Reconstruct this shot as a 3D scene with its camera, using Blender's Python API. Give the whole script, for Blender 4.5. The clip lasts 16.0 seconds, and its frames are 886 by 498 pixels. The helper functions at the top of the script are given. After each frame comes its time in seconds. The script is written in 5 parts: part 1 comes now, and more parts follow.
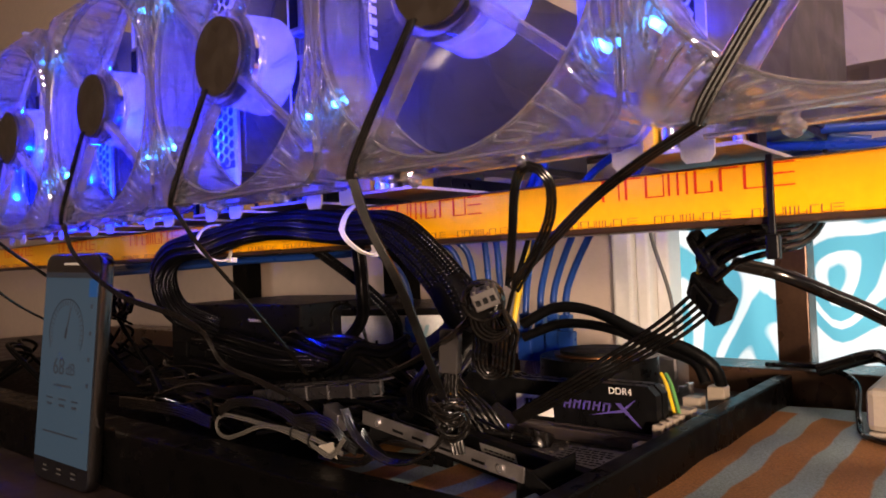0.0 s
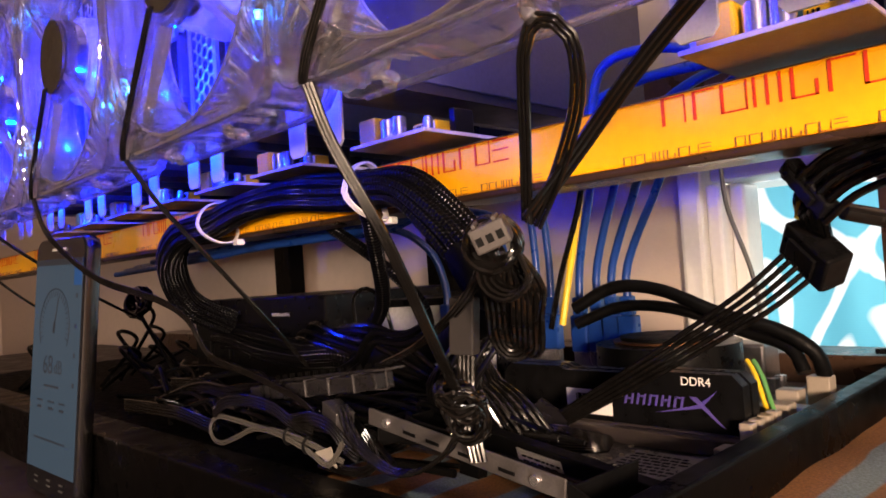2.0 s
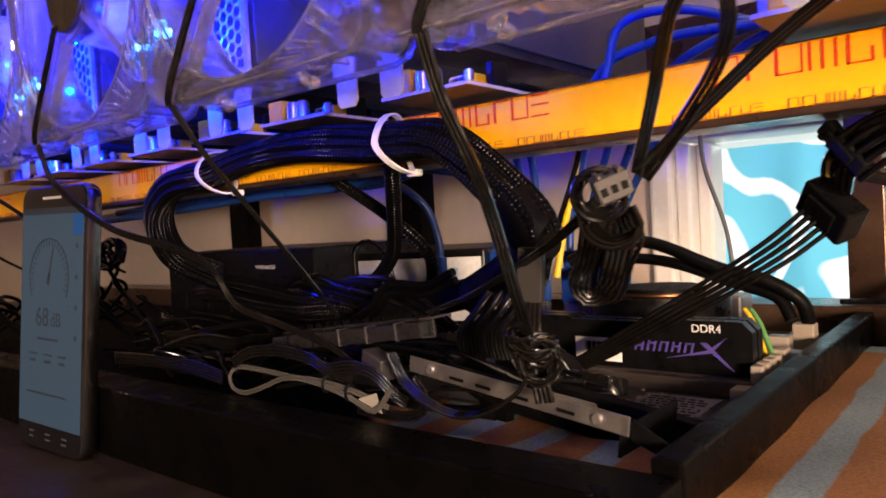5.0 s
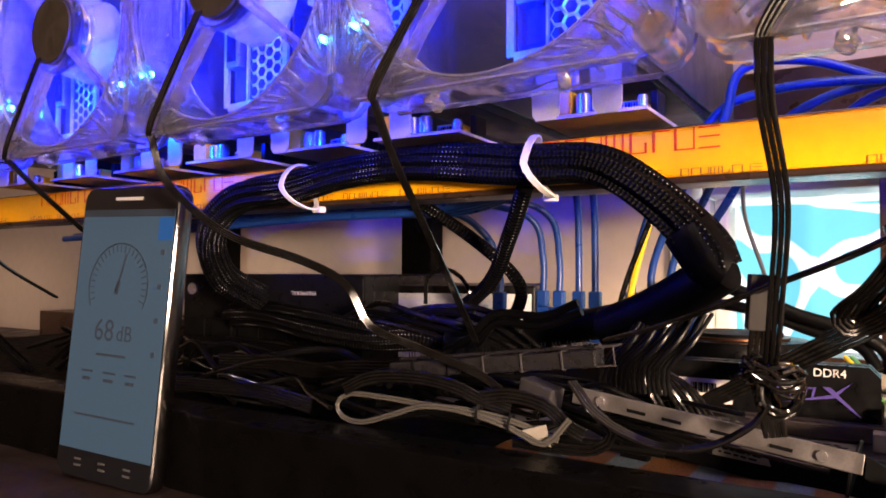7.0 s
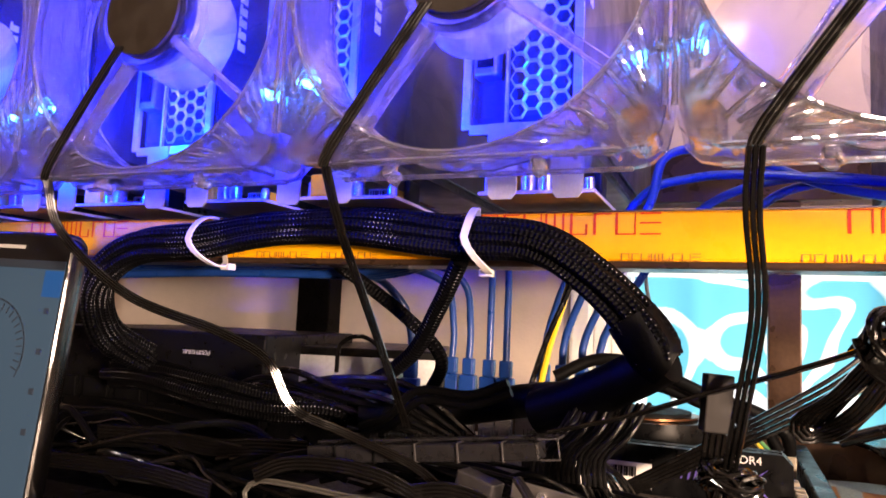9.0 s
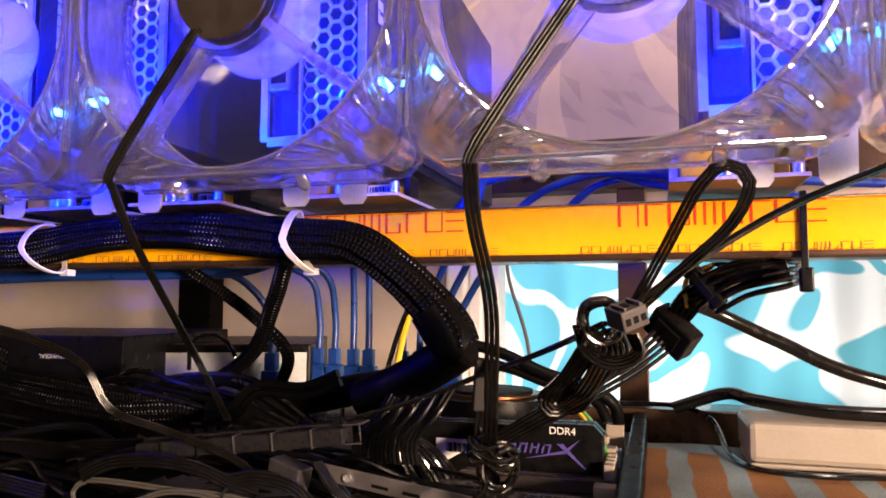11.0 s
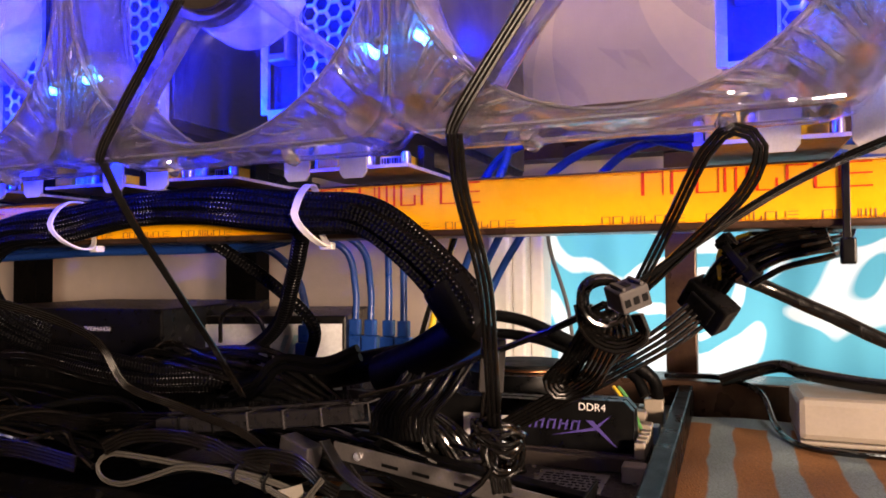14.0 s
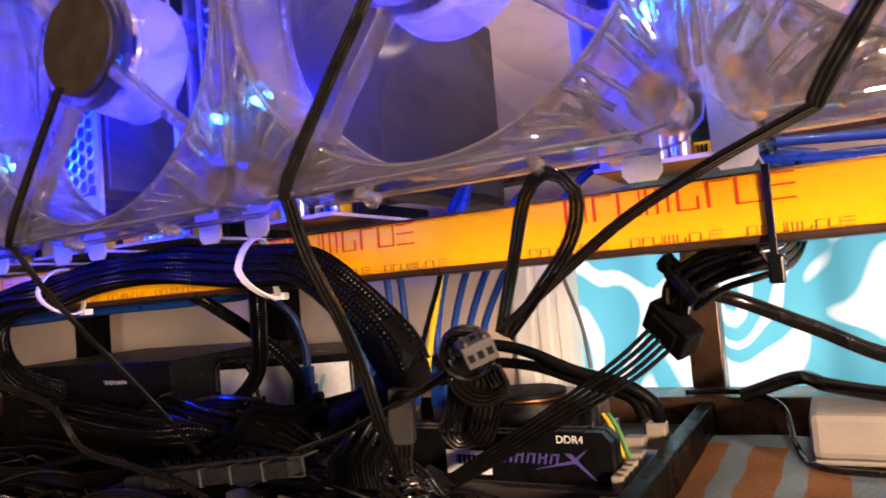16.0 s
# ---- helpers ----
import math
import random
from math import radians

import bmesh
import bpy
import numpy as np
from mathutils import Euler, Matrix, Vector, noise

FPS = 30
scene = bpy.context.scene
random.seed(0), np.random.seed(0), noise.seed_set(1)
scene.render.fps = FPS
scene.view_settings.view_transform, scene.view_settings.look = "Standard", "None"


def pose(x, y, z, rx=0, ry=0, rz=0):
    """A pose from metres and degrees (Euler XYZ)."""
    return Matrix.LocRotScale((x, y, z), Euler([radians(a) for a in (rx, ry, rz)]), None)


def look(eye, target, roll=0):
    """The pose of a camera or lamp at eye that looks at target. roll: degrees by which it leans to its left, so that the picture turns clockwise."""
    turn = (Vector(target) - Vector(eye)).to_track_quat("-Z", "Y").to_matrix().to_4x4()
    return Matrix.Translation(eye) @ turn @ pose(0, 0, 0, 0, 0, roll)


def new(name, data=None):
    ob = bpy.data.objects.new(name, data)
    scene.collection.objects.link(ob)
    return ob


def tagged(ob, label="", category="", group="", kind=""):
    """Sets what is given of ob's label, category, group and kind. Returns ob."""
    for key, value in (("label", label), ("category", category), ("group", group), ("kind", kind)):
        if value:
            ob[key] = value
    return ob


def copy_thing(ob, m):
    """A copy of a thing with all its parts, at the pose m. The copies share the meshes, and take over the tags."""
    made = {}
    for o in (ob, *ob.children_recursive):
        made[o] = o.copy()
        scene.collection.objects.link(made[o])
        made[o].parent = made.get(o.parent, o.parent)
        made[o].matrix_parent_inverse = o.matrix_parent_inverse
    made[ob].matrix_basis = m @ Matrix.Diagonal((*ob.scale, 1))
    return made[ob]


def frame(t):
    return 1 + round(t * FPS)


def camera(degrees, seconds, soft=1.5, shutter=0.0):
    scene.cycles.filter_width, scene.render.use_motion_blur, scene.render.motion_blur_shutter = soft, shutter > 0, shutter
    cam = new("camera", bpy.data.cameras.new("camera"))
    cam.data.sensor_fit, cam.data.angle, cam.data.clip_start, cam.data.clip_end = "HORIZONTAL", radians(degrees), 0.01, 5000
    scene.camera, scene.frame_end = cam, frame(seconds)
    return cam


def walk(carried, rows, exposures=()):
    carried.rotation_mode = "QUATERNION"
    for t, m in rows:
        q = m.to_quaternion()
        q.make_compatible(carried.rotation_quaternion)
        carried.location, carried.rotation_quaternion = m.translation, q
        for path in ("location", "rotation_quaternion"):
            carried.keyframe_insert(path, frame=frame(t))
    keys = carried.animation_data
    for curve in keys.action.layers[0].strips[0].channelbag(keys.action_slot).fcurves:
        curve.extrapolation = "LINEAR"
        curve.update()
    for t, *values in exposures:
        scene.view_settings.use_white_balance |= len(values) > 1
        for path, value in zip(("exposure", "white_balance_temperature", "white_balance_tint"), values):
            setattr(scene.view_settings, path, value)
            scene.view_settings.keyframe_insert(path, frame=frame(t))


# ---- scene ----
cam = camera(64.2, 16.0, soft=1.7, shutter=0.28)
PATH = [
    (0, (0.18, -0.167, 0.127), (-1.111, 1.36, 0.166), -2.2),
    (0.5, (0.176, -0.13, 0.117), (-1.133, 1.382, 0.134), -2.9),
    (1, (0.147, -0.098, 0.103), (-1.235, 1.347, 0.163), -2.9),
    (1.5, (0.137, -0.102, 0.105), (-1.284, 1.302, 0.189), -2.6),
    (2, (0.147, -0.102, 0.107), (-1.277, 1.301, 0.177), -3.8),
    (2.5, (0.149, -0.119, 0.109), (-1.244, 1.315, 0.169), -3.9),
    (3, (0.156, -0.126, 0.114), (-1.226, 1.318, 0.153), -5.6),
    (3.5, (0.15, -0.128, 0.116), (-1.275, 1.273, 0.169), -5.2),
    (4, (0.159, -0.147, 0.115), (-1.272, 1.248, 0.158), -5.2),
    (4.5, (0.158, -0.143, 0.115), (-1.256, 1.271, 0.153), -5.2),
    (5, (0.117, -0.138, 0.108), (-1.159, 1.4, 0.041), -3.3),
    (7.3, (0.02, -0.191, 0.097), (-0.982, 1.537, 0.194), 0.4),
    (7.5, (0.017, -0.192, 0.095), (-0.903, 1.58, 0.214), -0.1),
    (8, (0.019, -0.188, 0.094), (-0.802, 1.63, 0.243), -0.4),
    (8.5, (0.011, -0.185, 0.099), (-0.764, 1.649, 0.29), 1.6),
    (9, (-0.004, -0.182, 0.112), (-0.774, 1.653, 0.313), 2.6),
    (9.5, (0.013, -0.191, 0.11), (-0.672, 1.68, 0.292), 1.7),
    (9.7, (0.031, -0.191, 0.116), (-0.598, 1.699, 0.288), 2.2),
    (11.8, (0.049, -0.183, 0.118), (-0.532, 1.726, 0.253), -0.6),
    (12, (0.049, -0.182, 0.118), (-0.54, 1.725, 0.237), -0.7),
    (12.5, (0.053, -0.174, 0.119), (-0.544, 1.734, 0.175), -0.6),
    (13, (0.063, -0.171, 0.122), (-0.517, 1.743, 0.15), -0.7),
    (13.5, (0.079, -0.164, 0.119), (-0.666, 1.691, 0.163), -3.0),
    (14, (0.064, -0.169, 0.122), (-0.679, 1.687, 0.183), -0.3),
    (14.5, (0.083, -0.156, 0.12), (-0.744, 1.661, 0.234), -2.5),
    (15, (0.1, -0.142, 0.124), (-0.757, 1.663, 0.222), -3.0),
    (15.5, (0.125, -0.127, 0.128), (-0.761, 1.663, 0.234), -5.9),
    (16, (0.119, -0.14, 0.131), (-0.832, 1.616, 0.242), -4.8),
]
walk(cam, [(t, look(eye, target, roll)) for t, eye, target, roll in PATH], exposures=((0, -0.20), (2, 0.05), (3.5, 0.0), (4.5, -0.02), (5, 0.05), (7.5, 0.52), (9.5, 0.54), (12, 0.06), (16, 0.0)))

# ---- light ----
world = bpy.data.worlds.new("daylight")
scene.world = world
world.use_nodes = True
_sky = world.node_tree.nodes.new("ShaderNodeTexSky")
_sky.sky_type = "NISHITA"
_sky.sun_disc = False
_sky.sun_elevation, _sky.sun_rotation = radians(40), radians(20)
world.node_tree.links.new(_sky.outputs[0], world.node_tree.nodes["Background"].inputs[0])
world.node_tree.nodes["Background"].inputs[1].default_value = 0.1


def lamp(name, kind, m, energy, color, **settings):
    data = bpy.data.lights.new(name, kind)
    data.energy, data.color = energy, color
    if "size" in settings:
        data.shape, data.size, data.size_y = "RECTANGLE", settings["size"], settings["size_y"]
    if "radius" in settings:
        data.shadow_soft_size = settings["radius"]
    ob = new(name, data)
    ob.matrix_world = m
    return ob


# daylight through the window, behind the curtain
lamp("window_daylight", "AREA", look((0.00, 0.74, 0.08), (0.06, 0.3, 0.06)), 1.65, (1.0, 0.99, 0.97), size=0.34, size_y=0.40)
# the room's ceiling lamp, behind and above the camera
lamp("ceiling_lamp_light", "AREA", look((0.4, -0.9, 1.55), (0.0, 0.0, 0.1)), 15.0, (1.0, 0.84, 0.70), size=0.30, size_y=0.30)
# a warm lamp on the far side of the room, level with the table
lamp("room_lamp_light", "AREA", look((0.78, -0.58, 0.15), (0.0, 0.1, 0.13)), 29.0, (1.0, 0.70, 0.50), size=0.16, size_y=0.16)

# ---- materials ----


def mat(name, color=(0.5, 0.5, 0.5), rough=0.5, metal=0.0, vary=0.0, scale=60.0, bump=0.0, bump_scale=400.0, spec=0.5, coat=0.0):
    """A principled surface with noise at two scales in its colour, and fine relief."""
    m = bpy.data.materials.new(name)
    m.use_nodes = True
    n, l = m.node_tree.nodes, m.node_tree.links
    p = n["Principled BSDF"]
    p.inputs["Base Color"].default_value = (*color, 1)
    p.inputs["Roughness"].default_value = rough
    p.inputs["Metallic"].default_value = metal
    p.inputs["Specular IOR Level"].default_value = spec
    p.inputs["Coat Weight"].default_value = coat
    co = n.new("ShaderNodeTexCoord")
    if vary:
        a, b = n.new("ShaderNodeTexNoise"), n.new("ShaderNodeTexNoise")
        a.inputs["Scale"].default_value, b.inputs["Scale"].default_value = scale, scale * 9
        a.inputs["Detail"].default_value = 5
        l.new(co.outputs["Object"], a.inputs["Vector"])
        l.new(co.outputs["Object"], b.inputs["Vector"])
        add = n.new("ShaderNodeMath")
        add.operation = "ADD"
        l.new(a.outputs[0], add.inputs[0])
        l.new(b.outputs[0], add.inputs[1])
        r = n.new("ShaderNodeMapRange")
        r.inputs[1].default_value, r.inputs[2].default_value = 0.7, 1.3
        r.inputs[3].default_value, r.inputs[4].default_value = 1 - vary, 1 + vary
        l.new(add.outputs[0], r.inputs[0])
        mul = n.new("ShaderNodeVectorMath")
        mul.operation = "SCALE"
        mul.inputs[0].default_value = color
        l.new(r.outputs[0], mul.inputs["Scale"])
        l.new(mul.outputs[0], p.inputs["Base Color"])
        rr = n.new("ShaderNodeMapRange")
        rr.inputs[1].default_value, rr.inputs[2].default_value = 0.3, 0.7
        rr.inputs[3].default_value, rr.inputs[4].default_value = max(0.02, rough - 0.12), min(1, rough + 0.12)
        l.new(a.outputs[0], rr.inputs[0])
        l.new(rr.outputs[0], p.inputs["Roughness"])
    if bump:
        t, bp = n.new("ShaderNodeTexNoise"), n.new("ShaderNodeBump")
        t.inputs["Scale"].default_value = bump_scale
        t.inputs["Detail"].default_value = 4
        bp.inputs["Strength"].default_value, bp.inputs["Distance"].default_value = bump, 0.001
        l.new(co.outputs["Object"], t.inputs["Vector"])
        l.new(t.outputs[0], bp.inputs["Height"])
        l.new(bp.outputs[0], p.inputs["Normal"])
    return m


def glowing(name, color, strength):
    m = bpy.data.materials.new(name)
    m.use_nodes = True
    p = m.node_tree.nodes["Principled BSDF"]
    p.inputs["Base Color"].default_value = (*(0.08 * c for c in color), 1)
    p.inputs["Emission Color"].default_value = (*color, 1)
    p.inputs["Emission Strength"].default_value = strength
    return m


def clear_plastic(name, tint, rough, see, milk, gloss=0.08, wave=0.45):
    """Cast clear acrylic: refraction, a share that light passes straight, and a faint milky scatter."""
    m = bpy.data.materials.new(name)
    m.use_nodes = True
    n, l = m.node_tree.nodes, m.node_tree.links
    out = n["Material Output"]
    p = n["Principled BSDF"]
    p.inputs["Base Color"].default_value = (*tint, 1)
    p.inputs["Roughness"].default_value = rough
    p.inputs["Transmission Weight"].default_value = 1.0
    p.inputs["IOR"].default_value = 1.47
    co, nz, bp = n.new("ShaderNodeTexCoord"), n.new("ShaderNodeTexNoise"), n.new("ShaderNodeBump")
    nz.inputs["Scale"].default_value = 75.0
    nz.inputs["Detail"].default_value = 1.0
    bp.inputs["Strength"].default_value, bp.inputs["Distance"].default_value = wave, 0.0018
    l.new(co.outputs["Object"], nz.inputs["Vector"])
    l.new(nz.outputs[0], bp.inputs["Height"])
    l.new(bp.outputs[0], p.inputs["Normal"])
    tr = n.new("ShaderNodeBsdfTransparent")
    tr.inputs[0].default_value = (*tint, 1)
    df, tl = n.new("ShaderNodeBsdfDiffuse"), n.new("ShaderNodeBsdfTranslucent")
    for d in (df, tl):
        d.inputs[0].default_value = (0.84, 0.85, 0.95, 1)
    a, b, c = n.new("ShaderNodeMixShader"), n.new("ShaderNodeMixShader"), n.new("ShaderNodeMixShader")
    a.inputs[0].default_value, b.inputs[0].default_value, c.inputs[0].default_value = see, 0.5, milk
    l.new(p.outputs[0], a.inputs[1])
    l.new(tr.outputs[0], a.inputs[2])
    l.new(df.outputs[0], b.inputs[1])
    l.new(tl.outputs[0], b.inputs[2])
    l.new(a.outputs[0], c.inputs[1])
    l.new(b.outputs[0], c.inputs[2])
    # wavy moulded skin: a soft gloss that draws out streaks of light
    gl, g, nz2, bp2 = n.new("ShaderNodeBsdfGlossy"), n.new("ShaderNodeMixShader"), n.new("ShaderNodeTexNoise"), n.new("ShaderNodeBump")
    nz2.inputs["Scale"].default_value = 130.0
    nz2.inputs["Detail"].default_value = 2.0
    bp2.inputs["Strength"].default_value, bp2.inputs["Distance"].default_value = 0.30, 0.0020
    l.new(co.outputs["Object"], nz2.inputs["Vector"])
    l.new(nz2.outputs[0], bp2.inputs["Height"])
    l.new(bp2.outputs[0], gl.inputs["Normal"])
    gl.inputs["Roughness"].default_value = 0.035
    gl.inputs[0].default_value = (1, 1, 1, 1)
    g.inputs[0].default_value = gloss
    l.new(c.outputs[0], g.inputs[1])
    l.new(gl.outputs[0], g.inputs[2])
    l.new(g.outputs[0], out.inputs[0])
    return m


def sleeve_material():
    """Braided black sleeving: glints of the weave are painted as rows of small pale dashes."""
    m = mat("braided_sleeve", (0.006, 0.006, 0.007), 0.55, spec=0.05)
    n, l = m.node_tree.nodes, m.node_tree.links
    p = n["Principled BSDF"]
    uv = n.new("ShaderNodeUVMap")
    sep = n.new("ShaderNodeSeparateXYZ")
    l.new(uv.outputs[0], sep.inputs[0])

    def wave(sock_a, ka, sock_b, kb):
        x, y, s, si = (n.new("ShaderNodeMath") for _ in range(4))
        x.operation = y.operation = "MULTIPLY"
        s.operation, si.operation = "ADD", "SINE"
        l.new(sock_a, x.inputs[0])
        x.inputs[1].default_value = ka
        l.new(sock_b, y.inputs[0])
        y.inputs[1].default_value = kb
        l.new(x.outputs[0], s.inputs[0])
        l.new(y.outputs[0], s.inputs[1])
        l.new(s.outputs[0], si.inputs[0])
        return si.outputs[0]

    w1 = wave(sep.outputs[0], 1500.0, sep.outputs[1], 18.85)
    w2 = wave(sep.outputs[0], 1500.0, sep.outputs[1], -18.85)
    mx = n.new("ShaderNodeMath")
    mx.operation = "MULTIPLY"
    l.new(w1, mx.inputs[0])
    l.new(w2, mx.inputs[1])
    ramp = n.new("ShaderNodeMapRange")
    ramp.inputs[1].default_value, ramp.inputs[2].default_value = 0.84, 0.93
    l.new(mx.outputs[0], ramp.inputs[0])
    mixc = n.new("ShaderNodeMix")
    mixc.data_type = "RGBA"
    mixc.inputs["A"].default_value = (0.0018, 0.0018, 0.0024, 1)
    mixc.inputs["B"].default_value = (0.62, 0.60, 0.59, 1)
    # noise fades the painted glints, so they show only in patches
    co, dull, dr, fade = n.new("ShaderNodeTexCoord"), n.new("ShaderNodeTexNoise"), n.new("ShaderNodeMapRange"), n.new("ShaderNodeMath")
    dull.inputs["Scale"].default_value = 45.0
    l.new(co.outputs["Object"], dull.inputs["Vector"])
    dr.inputs[1].default_value, dr.inputs[2].default_value = 0.50, 0.62
    dr.inputs[3].default_value = 0.05
    l.new(dull.outputs[0], dr.inputs[0])
    fade.operation = "MULTIPLY"
    l.new(ramp.outputs[0], fade.inputs[0])
    l.new(dr.outputs[0], fade.inputs[1])
    l.new(fade.outputs[0], mixc.inputs["Factor"])
    l.new(mixc.outputs["Result"], p.inputs["Base Color"])
    bp = n.new("ShaderNodeBump")
    bp.inputs["Strength"].default_value, bp.inputs["Distance"].default_value = 0.8, 0.0006
    l.new(mx.outputs[0], bp.inputs["Height"])
    l.new(bp.outputs[0], p.inputs["Normal"])
    return m


def cloth_material():
    """Woven table cloth: wavy stripes of orange-brown and pale blue running away from the camera."""
    m = mat("striped_cloth", (0.5, 0.3, 0.1), 0.85)
    n, l = m.node_tree.nodes, m.node_tree.links
    p = n["Principled BSDF"]
    co = n.new("ShaderNodeTexCoord")
    sep = n.new("ShaderNodeSeparateXYZ")
    l.new(co.outputs["Object"], sep.inputs[0])
    nz = n.new("ShaderNodeTexNoise")
    nz.inputs["Scale"].default_value = 14.0
    nz.inputs["Detail"].default_value = 3
    l.new(co.outputs["Object"], nz.inputs["Vector"])
    wob = n.new("ShaderNodeMath")
    wob.operation = "MULTIPLY_ADD"
    l.new(nz.outputs[0], wob.inputs[0])
    wob.inputs[1].default_value = 0.012
    l.new(sep.outputs[0], wob.inputs[2])
    pp = n.new("ShaderNodeMath")
    pp.operation = "PINGPONG"
    l.new(wob.outputs[0], pp.inputs[0])
    pp.inputs[1].default_value = 0.0165
    st = n.new("ShaderNodeMapRange")
    st.inputs[1].default_value, st.inputs[2].default_value = 0.0062, 0.0075
    l.new(pp.outputs[0], st.inputs[0])
    weave = n.new("ShaderNodeTexNoise")
    weave.inputs["Scale"].default_value = 900.0
    weave.inputs["Detail"].default_value = 2
    l.new(co.outputs["Object"], weave.inputs["Vector"])
    wr = n.new("ShaderNodeMapRange")
    wr.inputs[1].default_value, wr.inputs[2].default_value = 0.3, 0.7
    wr.inputs[3].default_value, wr.inputs[4].default_value = 0.7, 1.25
    l.new(weave.outputs[0], wr.inputs[0])
    mixc = n.new("ShaderNodeMix")
    mixc.data_type = "RGBA"
    mixc.inputs["A"].default_value = (0.21, 0.28, 0.30, 1)
    mixc.inputs["B"].default_value = (0.27, 0.115, 0.03, 1)
    l.new(st.outputs[0], mixc.inputs["Factor"])
    # the print ends in a plain white hem at the far west end
    sx = n.new("ShaderNodeSeparateXYZ")
    l.new(co.outputs["Object"], sx.inputs[0])
    hem = n.new("ShaderNodeMapRange")
    hem.inputs[1].default_value, hem.inputs[2].default_value = -0.62, -0.60
    l.new(sx.outputs[0], hem.inputs[0])
    plain = n.new("ShaderNodeMix")
    plain.data_type = "RGBA"
    plain.inputs["A"].default_value = (0.74, 0.76, 0.74, 1)
    l.new(hem.outputs[0], plain.inputs["Factor"])
    l.new(mixc.outputs["Result"], plain.inputs["B"])
    # a pale blue border runs along its back edge
    edge = n.new("ShaderNodeMapRange")
    edge.inputs[1].default_value, edge.inputs[2].default_value = 0.337, 0.340
    l.new(sx.outputs[1], edge.inputs[0])
    bord = n.new("ShaderNodeMix")
    bord.data_type = "RGBA"
    bord.inputs["B"].default_value = (0.21, 0.30, 0.33, 1)
    l.new(edge.outputs[0], bord.inputs["Factor"])
    l.new(plain.outputs["Result"], bord.inputs["A"])
    sc = n.new("ShaderNodeVectorMath")
    sc.operation = "SCALE"
    l.new(bord.outputs["Result"], sc.inputs[0])
    l.new(wr.outputs[0], sc.inputs["Scale"])
    l.new(sc.outputs[0], p.inputs["Base Color"])
    bp = n.new("ShaderNodeBump")
    bp.inputs["Strength"].default_value, bp.inputs["Distance"].default_value = 0.6, 0.0008
    l.new(weave.outputs[0], bp.inputs["Height"])
    l.new(bp.outputs[0], p.inputs["Normal"])
    return m


def curtain_material():
    """Thin aqua curtain with white swirling ribbons; daylight shines through it."""
    m = bpy.data.materials.new("swirl_curtain")
    m.use_nodes = True
    n, l = m.node_tree.nodes, m.node_tree.links
    out = n["Material Output"]
    co = n.new("ShaderNodeTexCoord")
    mp = n.new("ShaderNodeMapping")
    mp.inputs["Scale"].default_value = (1.0, 1.0, 1.25)
    l.new(co.outputs["Object"], mp.inputs[0])
    nz = n.new("ShaderNodeTexNoise")
    nz.inputs["Scale"].default_value = 5.0
    nz.inputs["Detail"].default_value = 0.6
    nz.inputs["Distortion"].default_value = 1.6
    l.new(mp.outputs[0], nz.inputs["Vector"])
    pp = n.new("ShaderNodeMath")
    pp.operation = "PINGPONG"
    pp.inputs[1].default_value = 0.085
    l.new(nz.outputs[0], pp.inputs[0])
    st = n.new("ShaderNodeMapRange")
    st.inputs[1].default_value, st.inputs[2].default_value = 0.026, 0.038
    l.new(pp.outputs[0], st.inputs[0])
    thread = n.new("ShaderNodeTexWave")
    thread.bands_direction = "Z"
    thread.inputs["Scale"].default_value = 220.0
    l.new(co.outputs["Object"], thread.inputs["Vector"])
    tr = n.new("ShaderNodeMapRange")
    tr.inputs[3].default_value, tr.inputs[4].default_value = 0.88, 1.0
    l.new(thread.outputs["Fac"], tr.inputs[0])
    mixc = n.new("ShaderNodeMix")
    mixc.data_type = "RGBA"
    mixc.inputs["A"].default_value = (0.80, 0.85, 0.86, 1)
    mixc.inputs["B"].default_value = (0.13, 0.44, 0.56, 1)
    l.new(st.outputs[0], mixc.inputs["Factor"])
    sc = n.new("ShaderNodeVectorMath")
    sc.operation = "SCALE"
    l.new(mixc.outputs["Result"], sc.inputs[0])
    l.new(tr.outputs[0], sc.inputs["Scale"])
    df, tl, mx = n.new("ShaderNodeBsdfDiffuse"), n.new("ShaderNodeBsdfTranslucent"), n.new("ShaderNodeMixShader")
    mx.inputs[0].default_value = 0.6
    l.new(sc.outputs[0], df.inputs[0])
    l.new(sc.outputs[0], tl.inputs[0])
    l.new(df.outputs[0], mx.inputs[1])
    l.new(tl.outputs[0], mx.inputs[2])
    l.new(mx.outputs[0], out.inputs[0])
    return m


CLEAR = clear_plastic("clear_acrylic", (0.96, 0.96, 0.99), 0.0, 0.30, 0.012, 0.065, 0.22)
BLADE = clear_plastic("clear_blade", (0.82, 0.82, 0.90), 0.10, 0.95, 0.006, 0.0, 0.04)
STRUT = clear_plastic("clear_strut", (0.97, 0.97, 0.99), 0.0, 0.20, 0.012, 0.16, 0.2)
BEAD = clear_plastic("clear_moulded_bead", (0.98, 0.98, 0.99), 0.0, 0.10, 0.055, 0.34, 0.15)
LED = glowing("blue_led", (0.03, 0.28, 1.0), 110.0)
STICKER = mat("brown_hub_sticker", (0.014, 0.009, 0.006), 0.6, vary=0.2, scale=120)
HUB = clear_plastic("frosted_hub", (0.90, 0.90, 0.97), 0.25, 0.45, 0.16, 0.02, 0.05)
CHROME = mat("bright_ring", (0.75, 0.72, 0.68), 0.12, 1.0)
FILM = mat("orange_film", (0.84, 0.40, 0.004), 0.34, vary=0.05, scale=25, bump=0.10, bump_scale=90, spec=0.12)
